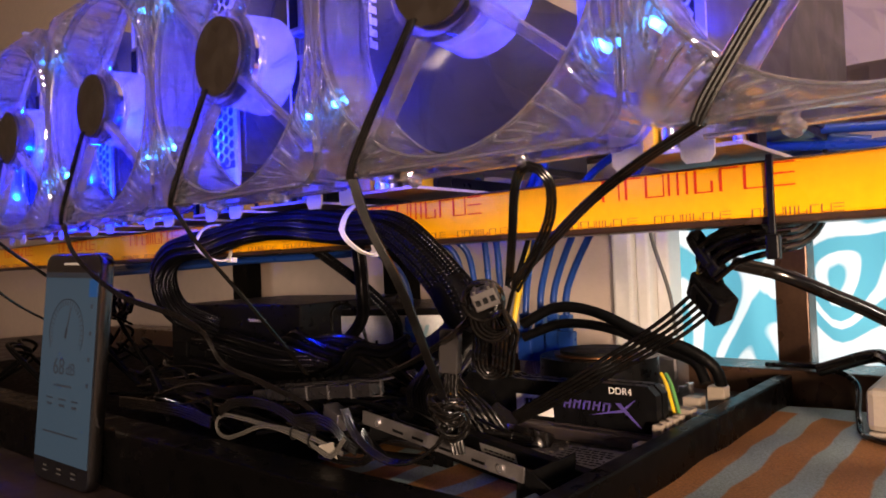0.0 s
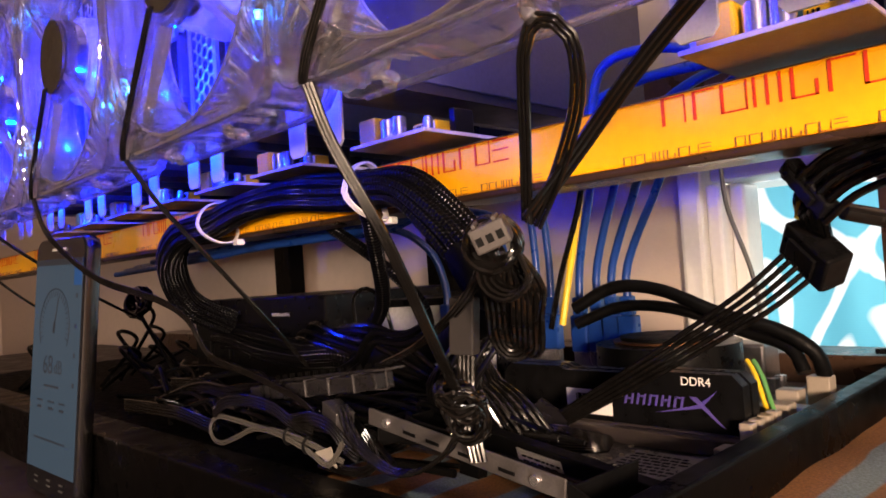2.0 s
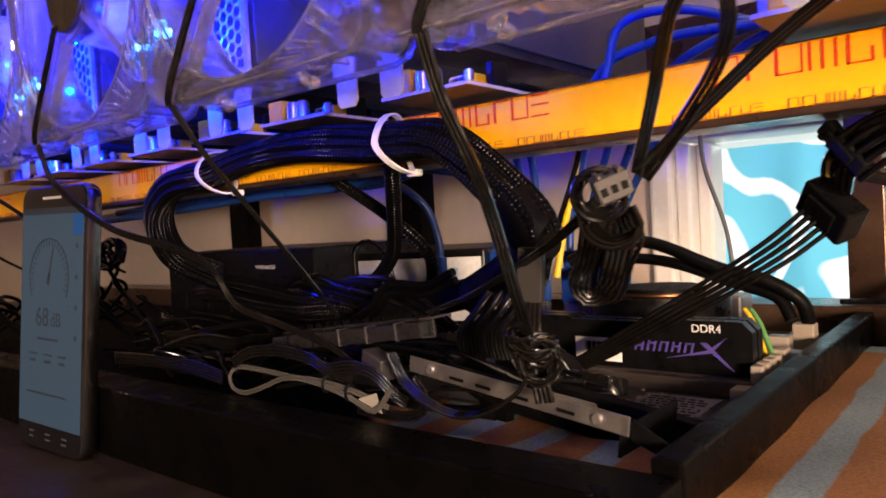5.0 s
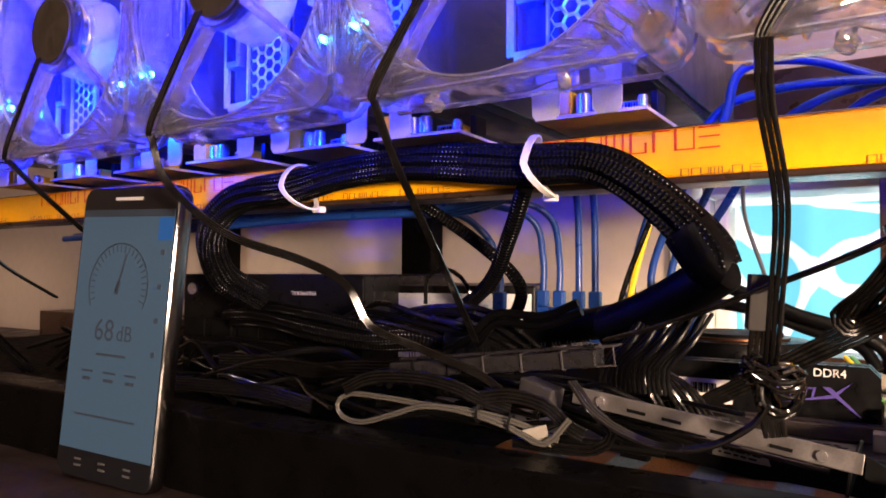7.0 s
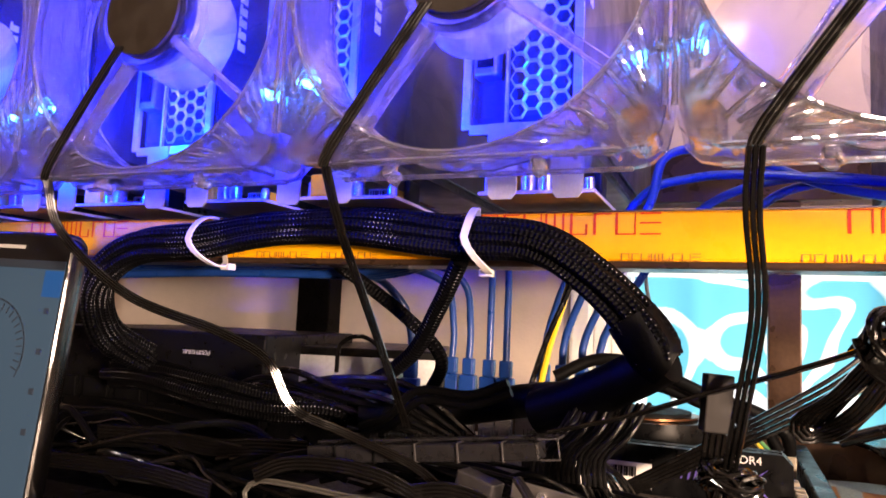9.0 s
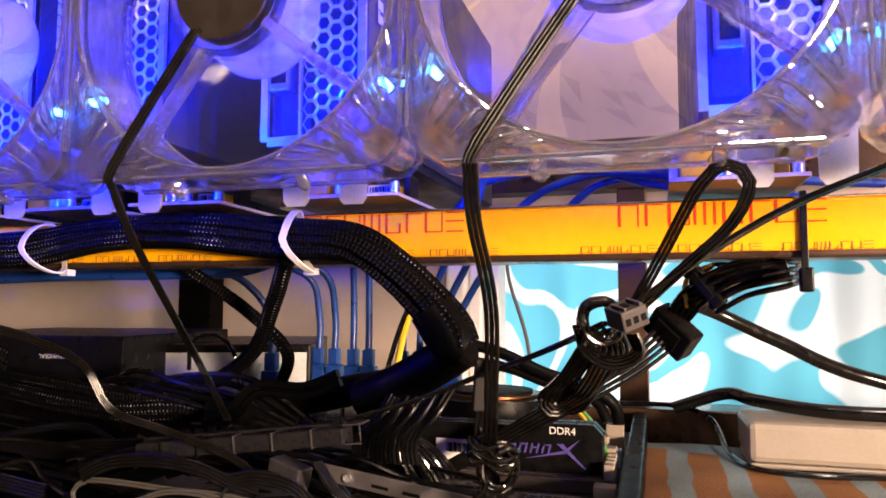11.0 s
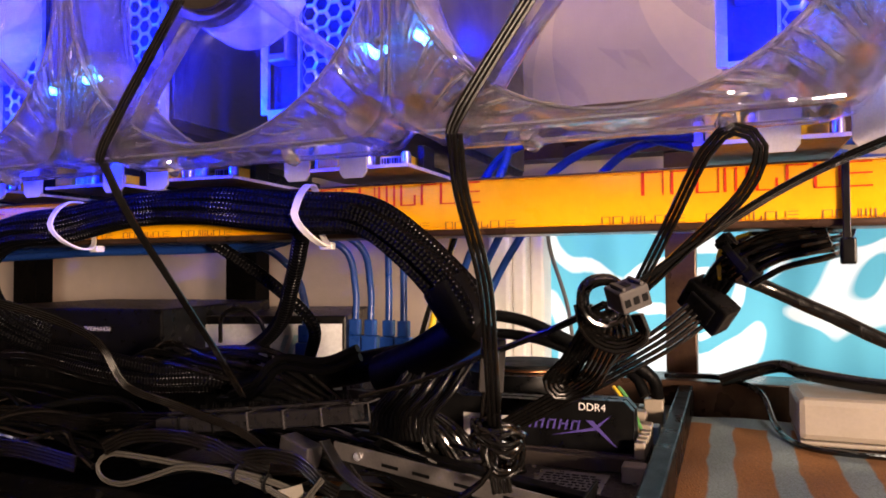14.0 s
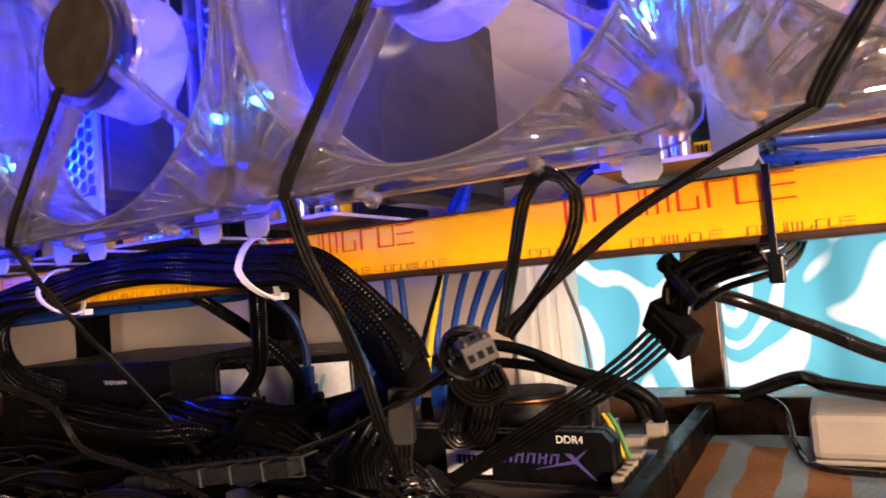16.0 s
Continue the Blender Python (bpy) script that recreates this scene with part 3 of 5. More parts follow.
def build_fan():
    fan = thing("case_fan", "clear acrylic case fan lit by blue LEDs", "fan", group="row of case fans")
    bm = bmesh.new()
    ring_plate(bm, HALF, R_IN, 0.0, 0.0035)
    ring_plate(bm, HALF, R_IN, DEEP - 0.0035, DEEP)
    part("flange", bm, CLEAR, fan, smooth=True)
    bm = bmesh.new()
    prof = ((R_IN + 0.0022, 0.0036), (R_IN + 0.0014, DEEP * 0.5), (R_IN + 0.0022, DEEP - 0.0036), (R_IN, DEEP - 0.0036), (R_IN - 0.0006, DEEP * 0.5), (R_IN, 0.0036))
    seg = 120
    rings = [[((r + 0.00035 * math.cos(i * 1.7) * (r > R_IN)) * math.cos(2 * math.pi * i / seg), y, (r + 0.00035 * math.cos(i * 1.7) * (r > R_IN)) * math.sin(2 * math.pi * i / seg)) for i in range(seg)] for r, y in prof]
    loft(bm, rings + [rings[0]])
    bmesh.ops.remove_doubles(bm, verts=bm.verts, dist=1e-6)
    part("duct", bm, CLEAR, fan, smooth=True)
    for sx in (-1, 1):
        for sz in (-1, 1):
            c = Vector((sx * 0.0515, DEEP / 2, sz * 0.0515))
            bm = bmesh.new()
            cyl(bm, 0.0052, 0.0052, DEEP - 0.0075, Matrix.Translation(c) @ TO_Y, 20)
            cyl(bm, 0.0027, 0.0027, DEEP - 0.007, Matrix.Translation(c) @ TO_Y, 14)
            # gussets that tie the screw post to the duct
            d = Vector((-sz * sx, 0, 1)).normalized()
            for s in (-1, 1):
                q = c + Vector((sx * -0.004, 0, sz * -0.004)) + Vector((sx * 0.006 * s, 0, -sz * 0.006 * s))
                m = Matrix.Translation(q) @ Matrix.Rotation(-math.atan2(sz, sx), 4, "Y")
                box(bm, (-0.007, -DEEP / 2 + 0.004, -0.0007), (0.005, DEEP / 2 - 0.004, 0.0007), m=m)
            part("screw_post", bm, STRUT, fan, smooth=True)
    for sx in (-1, 1):
        for sz in (-1, 1):
            for k, da in enumerate((-24, -15, -8, 8, 15, 24)):
                a = math.atan2(sz, sx) + radians(da)
                reach = (0.0578 / max(abs(math.cos(a)), abs(math.sin(a)))) - 0.0015
                bm = bmesh.new()
                m = Matrix.Translation((0, 0, 0)) @ Matrix.Rotation(-a, 4, "Y")
                box(bm, (R_IN + 0.0024, 0.0040 + 0.003 * (k % 2), -0.0006), (min(reach, 0.0745), DEEP - 0.004 - 0.002 * (k % 3), 0.0006), m=m)
                part("corner_rib", bm, STRUT, fan)
    # flat side walls and the small prisms moulded in the corners
    for sx in (-1, 1):
        bm = bmesh.new()
        box(bm, (sx * 0.0580 - 0.0006, 0.0037, -0.046), (sx * 0.0580 + 0.0006, DEEP - 0.0037, 0.046), 0.0003)
        for k in range(3):
            cyl(bm, 0.0007, 0.0007, 0.088, Matrix.Translation((sx * 0.0570, 0.0065 + 0.006 * k, 0)), 8)
        part("side_wall", bm, CLEAR, fan)
    prism = random.Random(21)
    for sx in (-1, 1):
        for sz in (-1, 1):
            for k in range(16):
                bm = bmesh.new()
                a = math.atan2(sz, sx) + radians(prism.uniform(-26, 26))
                r = prism.uniform(0.0590, 0.0670)
                size = prism.uniform(0.0007, 0.0023)
                bmesh.ops.create_icosphere(bm, subdivisions=2, radius=size, matrix=Matrix.Translation((r * math.cos(a), prism.uniform(0.002, 0.015), r * math.sin(a))) @ Euler((prism.random() * 3, prism.random() * 3, 0)).to_matrix().to_4x4() @ Matrix.Diagonal((1, 1.6, 0.7, 1)))
                part("corner_prism", bm, BEAD, fan, smooth=k % 3 > 0)
    # rounded lips and edge beads of the moulding
    bm = bmesh.new()
    tube(bm, [((R_IN + 0.0006) * math.cos(radians(q)), 0.0002, (R_IN + 0.0006) * math.sin(radians(q))) for q in range(0, 361, 6)], 0.0009, 8, 0.004)
    part("lip", bm, BEAD, fan, smooth=True)
    bm = bmesh.new()
    tube(bm, [((R_IN + 0.0004) * math.cos(radians(q)), DEEP - 0.0006, (R_IN + 0.0004) * math.sin(radians(q))) for q in range(0, 361, 6)], 0.0008, 8, 0.004)
    part("rear_lip", bm, BEAD, fan, smooth=True)
    for q in (222, 231, 309, 318, 42, 51, 129, 138):
        bm = bmesh.new()
        c_, s_ = math.cos(radians(q)), math.sin(radians(q))
        tube(bm, [((R_IN + 0.001) * c_, 0.001, (R_IN + 0.001) * s_), ((R_IN - 0.0002) * c_, DEEP * 0.5, (R_IN - 0.0002) * s_), ((R_IN + 0.001) * c_, DEEP - 0.001, (R_IN + 0.001) * s_)], 0.0007, 8, 0.004)
        part("duct_flute", bm, BEAD, fan, smooth=True)
    for lo in (-1, 1):
        bm = bmesh.new()
        tube(bm, [(-0.048, 0.0004, lo * 0.0588), (0.0, 0.0004, lo * 0.0588), (0.048, 0.0004, lo * 0.0588)], 0.0008, 8, 0.006)
        tube(bm, [(-0.048, DEEP - 0.0004, lo * 0.0588), (0.0, DEEP - 0.0004, lo * 0.0588), (0.048, DEEP - 0.0004, lo * 0.0588)], 0.0008, 8, 0.006)
        part("edge_bead", bm, BEAD, fan, smooth=True)
        bm = bmesh.new()
        tube(bm, [(lo * 0.0588, 0.0004, -0.048), (lo * 0.0588, 0.0004, 0.0), (lo * 0.0588, 0.0004, 0.048)], 0.0008, 8, 0.006)
        part("edge_bead", bm, BEAD, fan, smooth=True)
    for sx in (-1, 1):
        for sz in (-1, 1):
            for da, r1 in ((-27, 0.0640), (-21, 0.0655), (-17, 0.0660), (-9, 0.0690), (-3, 0.0700), (5, 0.0700), (10, 0.0690), (14, 0.0670), (19, 0.0655), (26, 0.0640)):
                a = math.atan2(sz, sx) + radians(da)
                b = math.atan2(sz, sx) + radians(da * 0.55)
                bm = bmesh.new()
                tube(bm, [((R_IN + 0.001) * math.cos(a), 0.0010, (R_IN + 0.001) * math.sin(a)), (0.0615 * math.cos((a + b) / 2), -0.0004, 0.0615 * math.sin((a + b) / 2)), (r1 * math.cos(b), 0.0020, r1 * math.sin(b))], 0.0008, 8, 0.002)
                part("corner_bead", bm, BEAD, fan, smooth=True)
    # motor mount, sticker and cap
    bm = bmesh.new()
    cyl(bm, 0.0205, 0.0195, 0.004, pose(0, 0.0015, 0) @ TO_Y, 40)
    part("motor_mount", bm, CLEAR, fan, smooth=True)
    bm = bmesh.new()
    cyl(bm, 0.0165, 0.0165, 0.0012, pose(0, -0.0012, 0) @ TO_Y, 40)
    part("hub_sticker", bm, STICKER, fan, "brown round paper sticker", smooth=True)
    bm = bmesh.new()
    cyl(bm, 0.0172, 0.0172, 0.0055, pose(0, 0.0062, 0) @ TO_Y, 40)
    part("motor_ring", bm, CHROME, fan, "bright metal motor ring", smooth=True)
    # rotor: cap and seven swept blades, at rest
    bm = bmesh.new()
    cyl(bm, 0.0215, 0.0200, 0.014, pose(0, 0.0165, 0) @ TO_Y, 40)
    part("rotor_cap", bm, HUB, fan, "milky rotor cap", smooth=True)
    for k in range(7):
        bm = bmesh.new()
        a0 = 2 * math.pi * k / 7
        rings = []
        for i in range(7):
            r = 0.0205 + (0.0545 - 0.0205) * i / 6
            mid = a0 + 0.30 * (i / 6) ** 1.3
            half = 0.36 - 0.02 * i / 6
            row = []
            for j in range(6):
                u = j / 5
                a = mid + half * (2 * u - 1)
                row.append((r * math.cos(a), 0.0085 + 0.0135 * u + 0.002 * math.sin(u * math.pi), r * math.sin(a)))
            rings.append(row)
        loft(bm, rings, close=False)
        bmesh.ops.solidify(bm, geom=bm.faces[:], thickness=0.0009)
        part("blade", bm, BLADE, fan, smooth=True)
    # struts
    bm = bmesh.new()
    strut(bm, (-0.011, 0.002, -0.016), (-0.0395, 0.002, -0.0575), 0.0095, 0.005)
    part("cable_strut", bm, STRUT, fan, smooth=True)
    for b in ((0.047, 0.002, -0.038), (0.038, 0.002, 0.0475), (-0.046, 0.002, 0.039)):
        d = Vector(b).normalized()
        bm = bmesh.new()
        strut(bm, d * 0.019, b, 0.0042, 0.004)
        part("strut", bm, STRUT, fan, smooth=True)
    bm = bmesh.new()
    for s in (-0.0014, 0.0, 0.0014):
        tube(bm, [(-0.008 + s, -0.0026, -0.013), (-0.024 + s, -0.0028, -0.035), (-0.0375 + s, -0.0028, -0.0545), (-0.0405 + s * 0.7, -0.0018, -0.0600)], 0.00072, 7, 0.003)
    part("lead", bm, WIRE, fan, "black fan lead along the strut", smooth=True)
    # LEDs set into the corners
    for x, z in ((0.0520, -0.0330), (-0.0525, -0.0310), (0.0500, 0.0390), (-0.0500, 0.0370)):
        bm = bmesh.new()
        cyl(bm, 0.0014, 0.0010, 0.0022, pose(x, 0.006, z) @ TO_Y, 12)
        part("led", bm, LED, fan, "glowing blue LED", smooth=True)
    return fan


fan = build_fan()
fan.matrix_world = pose(FAN_X, 0, FAN_Z)
fans = [fan]
# fans 3 and 2 are unseen, added to keep lamp light off the wall
for k in (3, 2, 1, -1, -2, -3, -4, -5):
    fans.append(copy_thing(fan, pose(FAN_X + 0.12 * k, 0, FAN_Z)))
# the LEDs of each fan shine up and back through it from its lower corners
for k, power in ((1, 1.0), (0, 2.3), (-1, 3.3), (-2, 5.4), (-3, 7.2), (-4, 7.8)):
    for x in (0.043, -0.043):
        led = lamp("fan_led_light", "SPOT", look((FAN_X + 0.12 * k + x, 0.0135, FAN_Z - 0.034), (FAN_X + 0.12 * k + 0.15 * x, 0.060, FAN_Z + 0.030)), power, (0.0, 0.012, 1.0), radius=0.003)
        led.data.spot_size, led.data.spot_blend = radians(152 if k < -1 else 140), 0.7

# ---- graphics cards on riser boards ----


def honeycomb(bm, x0, x1, z0, z1, y, cell=0.0034, t=0.0009):
    """A plate with hexagonal holes, built of thin hexagon rims."""
    dz, dx = cell * 0.866 * 2 * 0.5 * 2, cell * 1.5
    cols = int((x1 - x0) / dx) + 1
    rows = int((z1 - z0) / dz) + 1
    for i in range(cols):
        for j in range(rows):
            cx = x0 + i * dx
            cz = z0 + j * dz + (dz / 2 if i % 2 else 0)
            if cx > x1 or cz > z1:
                continue
            o, n_ = [], []
            for k in range(6):
                a = math.pi / 3 * k
                o.append(bm.verts.new((cx + cell * math.cos(a), y, cz + cell * math.sin(a))))
                n_.append(bm.verts.new((cx + (cell - t) * math.cos(a), y - 0.0006, cz + (cell - t) * math.sin(a))))
            for k in range(6):
                bm.faces.new((o[k], o[(k + 1) % 6], n_[(k + 1) % 6], n_[k]))


def build_card():
    """Bracket to the front at y 0; the card stands on its riser and runs back."""
    g = thing("graphics_card", "dark graphics card with honeycomb bracket standing on a riser", "graphics card", group="graphics cards in the rig")
    bm = bmesh.new()
    box(bm, (-0.020, 0.004, 0.006), (0.016, 0.215, 0.118), 0.003)
    part("shroud", bm, SHROUD, g, "glossy dark cooler shroud")
    bm = bmesh.new()
    box(bm, (0.0165, 0.004, 0.004), (0.0182, 0.220, 0.112))
    part("circuit_board", bm, PCB, g)
    bm = bmesh.new()
    box(bm, (0.0185, 0.006, 0.008), (0.0200, 0.218, 0.116), 0.0005)
    part("backplate", bm, SHROUD, g, "dark metal backplate")
    bm = bmesh.new()
    honeycomb(bm, -0.001, 0.0165, 0.010, 0.108, 0.0015)
    box(bm, (-0.0215, 0.000, 0.004), (-0.0185, 0.0016, 0.118))
    box(bm, (0.0185, 0.000, 0.004), (0.0215, 0.0016, 0.118))
    box(bm, (-0.0055, 0.000, 0.004), (-0.0045, 0.0016, 0.118))
    box(bm, (-0.0185, 0.000, 0.002), (0.0185, 0.0016, 0.0055))
    part("bracket", bm, STEEL, g, "steel slot bracket with hexagonal vents")
    for x in (-0.0055, 0.0175):
        bm = bmesh.new()
        plate(bm, [(x - 0.0058, 0.0055), (x - 0.0052, -0.0195), (x - 0.0036, -0.0215), (x + 0.0036, -0.0215), (x + 0.0052, -0.0195), (x + 0.0058, 0.0055)], -0.0006, 0.0004)
        part("bracket_tongue", bm, STEEL, g)
    for z in (0.022, 0.062):
        bm = bmesh.new()
        box(bm, (-0.0165, -0.0035, z), (-0.0075, 0.004, z + 0.030), 0.0012)
        s = part("video_port", bm, GREY_METAL, g)
        bm = bmesh.new()
        box(bm, (-0.0150, -0.0040, z + 0.003), (-0.0090, -0.0036, z + 0.027))
        part("port_opening", bm, BLACK_MATTE, s)
    # maker's mark: plain pale strokes running up the edge
    bm = bmesh.new()
    for k in range(6):
        box(bm, (0.0208, 0.014, 0.052 + 0.0055 * k), (0.0210, 0.019, 0.0555 + 0.0055 * k))
        box(bm, (0.0208, 0.0142, 0.0555 + 0.0055 * k), (0.0210, 0.0155, 0.0568 + 0.0055 * k))
    part("maker_mark", bm, PAPER, g)
    return g


def build_riser(coded=True):
    t = thing("riser_board", "brown riser board with yellow chokes and silver cans", "circuit board", group="riser boards on the rail")
    bm = bmesh.new()
    plate(bm, [(-0.024, 0.0), (0.024, 0.0), (0.024, 0.0016), (-0.024, 0.0016)], 0.0, 0.120)
    part("board", bm, RISER_PCB, t)
    bm = bmesh.new()
    box(bm, (-0.0241, -0.0006, 0.0001), (0.0241, 0.0000, 0.0015))
    box(bm, (0.02405, 0.0, 0.0001), (0.0245, 0.12, 0.0015))
    part("board_edge", bm, RISER_EDGE, t)
    bm = bmesh.new()
    box(bm, (-0.0200, 0.0015, 0.0017), (-0.0085, 0.0140, 0.0125), 0.001)
    part("choke", bm, YELLOW_PART, t)
    bm = bmesh.new()
    box(bm, (-0.0238, 0.0060, 0.0017), (-0.0205, 0.0150, 0.0100), 0.0008)
    part("white_socket", bm, WHITE_PLASTIC, t)
    for x, r, h in ((-0.0040, 0.0034, 0.0085), (0.0032, 0.0034, 0.0085), (0.0212, 0.0022, 0.0050)):
        bm = bmesh.new()
        cyl(bm, r, r, h - 0.0008, pose(x, 0.0050, 0.0017 + h / 2), 20)
        cyl(bm, r * 0.82, r * 0.82, 0.0006, pose(x, 0.0050, 0.0017 + h), 20)
        part("capacitor", bm, CAN, t, smooth=True)
    bm = bmesh.new()
    box(bm, (0.0060, 0.0110, 0.0017), (0.0195, 0.0280, 0.0070), 0.0006)
    pl = part("transformer", bm, YELLOW_PART, t)
    bm = bmesh.new()
    if coded:
        box(bm, (0.0064, 0.0104, 0.0028), (0.0191, 0.0109, 0.0064))
        part("barcode_label", bm, PAPER, pl, "white paper label with barcode")
        bm = bmesh.new()
    for k in range(9 if coded else 3):
        box(bm, (0.0074 + 0.0012 * k, 0.0100, 0.0034), (0.0078 + 0.0012 * k + 0.0002 * (k % 3), 0.0103, 0.0058))
    part("bars", bm, BLACK_MATTE, pl)
    bm = bmesh.new()
    box(bm, (0.0205, 0.0180, 0.0017), (0.0238, 0.0300, 0.0120), 0.0006)
    part("socket", bm, BLACK_PLASTIC, t)
    bm = bmesh.new()
    box(bm, (-0.005, 0.035, 0.0017), (0.004, 0.115, 0.0115), 0.0008)
    part("slot", bm, BLACK_PLASTIC, t)
    return t


card = build_card()
riser = build_riser(False)
coded_riser = build_riser()
CARDS = (0.078, -0.080, -0.168, -0.237, -0.313, -0.389, -0.465, -0.541)
for k, x in enumerate(CARDS):
    if k == 0:
        riser.matrix_world = pose(x, 0.090, 0.1645)
        card.matrix_world = pose(x + 0.006, 0.048, 0.176)
    else:
        m = pose(x, 0.092, 0.1645, 0, 0, (k * 37 % 5) - 2)
        if k == 1:
            coded_riser.matrix_world = m
        else:
            copy_thing(coded_riser, m)
        copy_thing(card, pose(x + 0.006, 0.048, 0.176))

# ---- phone ----


def build_phone():
    p = thing("phone", "black smartphone leaning upright, showing a sound level meter", "phone")
    W, H, T = 0.0715, 0.146, 0.0078

    def rr(w, h, r, y, inset=0.0):
        pts = []
        for cx, cz, a0 in ((w / 2 - r, h / 2 - r, 0), (-w / 2 + r, h / 2 - r, 90), (-w / 2 + r, -h / 2 + r, 180), (w / 2 - r, -h / 2 + r, 270)):
            for k in range(7):
                a = radians(a0 + 15 * k)
                pts.append((cx + (r - inset) * math.cos(a), y, cz + (r - inset) * math.sin(a)))
        return pts

    bm = bmesh.new()
    loft(bm, [rr(W, H, 0.008, 0.0, 0.0006), rr(W, H, 0.008, T * 0.25), rr(W, H, 0.008, T * 0.75), rr(W, H, 0.008, T, 0.001)], cap=True)
    part("rim", bm, PHONE_RIM, p, "polished metal rim", smooth=True)
    bm = bmesh.new()
    loft(bm, [rr(W - 0.002, H - 0.002, 0.0075, -0.0008, 0.0004), rr(W - 0.001, H - 0.001, 0.0078, 0.0004)], cap=True)
    glass = part("front_glass", bm, PHONE_BODY, p, "black glass front")
    bm = bmesh.new()
    box(bm, (-0.0335, -0.0011, -0.0585), (0.0335, -0.0009, 0.0605))
    screen = part("screen", bm, SCREEN, p, "lit pale blue screen")

    def ink(name, boxes, material=SCREEN_INK):
        bm_ = bmesh.new()
        for a, b, c, d in boxes:
            box(bm_, (a, -0.00135, b), (c, -0.00115, d))
        part(name, bm_, material, screen)

    ink("status_bar", [(-0.0335, 0.0570, 0.0335, 0.0605)])
    ink("blue_button", [(0.0235, 0.0455, 0.0335, 0.0565)], SCREEN_BLUE)
    ink("speaker", [(-0.010, 0.0652, 0.010, 0.0667)], GREY_INK)
    bm_ = bmesh.new()
    for k in range(25):
        a = radians(-20 + 220 * k / 24)
        q = Matrix.Translation((-0.002 + 0.019 * math.cos(a), -0.00125, 0.022 + 0.019 * math.sin(a))) @ Matrix.Rotation(-a, 4, "Y")
        box(bm_, (-0.0016, -0.0001, -0.0003), (0.0016, 0.0001, 0.0003), m=q)
        q = Matrix.Translation((-0.002 + 0.0215 * math.cos(a), -0.00125, 0.022 + 0.0215 * math.sin(a))) @ Matrix.Rotation(-a, 4, "Y")
        box(bm_, (-0.0003, -0.0001, -0.0028), (0.0003, 0.0001, 0.0028), m=q)
    a = radians(75)
    q = Matrix.Translation((-0.002 + 0.007 * math.cos(a), -0.00125, 0.022 + 0.007 * math.sin(a))) @ Matrix.Rotation(-a, 4, "Y")
    box(bm_, (-0.010, -0.0001, -0.0006), (0.010, 0.0001, 0.0006), m=q)
    box(bm_, (-0.0105, -0.0001, -0.0014), (-0.004, 0.0001, 0.0014), m=q)
    part("dial", bm_, SCREEN_INK, screen)
    flat = Matrix.Rotation(radians(90), 4, "X")
    lettering("reading", "68", 0.0150, pose(-0.0085, -0.0013, 0.000) @ flat, SCREEN_INK, screen)
    lettering("unit", "dB", 0.0108, pose(0.0065, -0.0013, -0.0008) @ flat, SCREEN_INK, screen)
    ink("small_text", [(-0.013, -0.012, 0.009, -0.0108), (-0.022, -0.0205, -0.014, -0.0195), (-0.006, -0.0205, 0.003, -0.0195), (0.010, -0.0205, 0.018, -0.0195),
                       (-0.021, -0.0245, -0.015, -0.023), (-0.005, -0.0245, 0.002, -0.023), (0.011, -0.0245, 0.017, -0.023), (-0.024, -0.0420, 0.020, -0.0410)])
    ink("icon", [(0.0265, 0.0385, 0.0290, 0.0410)])
    ink("icon", [(0.0265, 0.022, 0.0290, 0.0245)])
    ink("icon", [(0.0265, 0.006, 0.0290, 0.0085)])
    ink("icon", [(0.0265, -0.010, 0.0290, -0.0075)])
    for x in (-0.018, 0.0, 0.018):
        ink("nav_key", [(x - 0.0025, -0.0665, x + 0.0025, -0.0655), (x - 0.0025, -0.0635, x + 0.0025, -0.0625)], mat("dim_key_print", (0.05, 0.05, 0.05), 0.5))
    return p


phone = build_phone()
phone.matrix_world = pose(-0.2945, 0.0205, 0.0695, -4.6, 1.6, 4.0)

# ---- motherboard and what sits on it ----
mb = thing("motherboard", "dark motherboard lying on the cloth, crowded with connectors", "motherboard")
bm = bmesh.new()
box(bm, (-0.215, 0.128, 0.0215), (0.029, 0.372, 0.0232))
part("circuit_board", bm, PCB, mb)
for y in (0.186, 0.195, 0.204, 0.213):
    bm = bmesh.new()
    box(bm, (-0.116, y - 0.0032, 0.0233), (0.027, y + 0.0032, 0.0305), 0.0006)
    part("memory_slot", bm, SLOT, mb)
    bm = bmesh.new()
    box(bm, (0.0215, y - 0.0028, 0.0306), (0.0268, y + 0.0028, 0.0385), 0.0006)
    part("slot_latch", bm, CREAM_PLASTIC, mb)
bm = bmesh.new()
plate(bm, [(-0.034, 0.0), (-0.001, 0.0), (-0.001, 0.0003), (-0.034, 0.0003)], 0.131, 0.165)
lab = part("paper_label", bm, WORN_PAPER, mb, "worn printed paper label")
lab.location = (0.012, 0.012, 0.0234)
bm = bmesh.new()
rnd = random.Random(2)
for j in range(7):
    x = -0.031
    while x < -0.006:
        w = rnd.uniform(0.001, 0.004)
        box(bm, (x + 0.012, 0.146 + 0.004 * j, 0.0238), (x + w + 0.012, 0.1475 + 0.004 * j, 0.0240))
        x += w + 0.0012
part("print_bars", bm, BLACK_MATTE, mb)
rnd = random.Random(44)
for k in range(40):
    x, y = rnd.uniform(-0.060, 0.024), rnd.uniform(0.131, 0.181)
    w, d = rnd.uniform(0.0008, 0.0024), rnd.uniform(0.0006, 0.0016)
    bm = bmesh.new()
    box(bm, (x, y, 0.0233), (x + w, y + d, 0.0233 + rnd.uniform(0.0004, 0.0016)))
    part("surface_part", bm, CAN if k % 3 else CREAM_PLASTIC, mb)
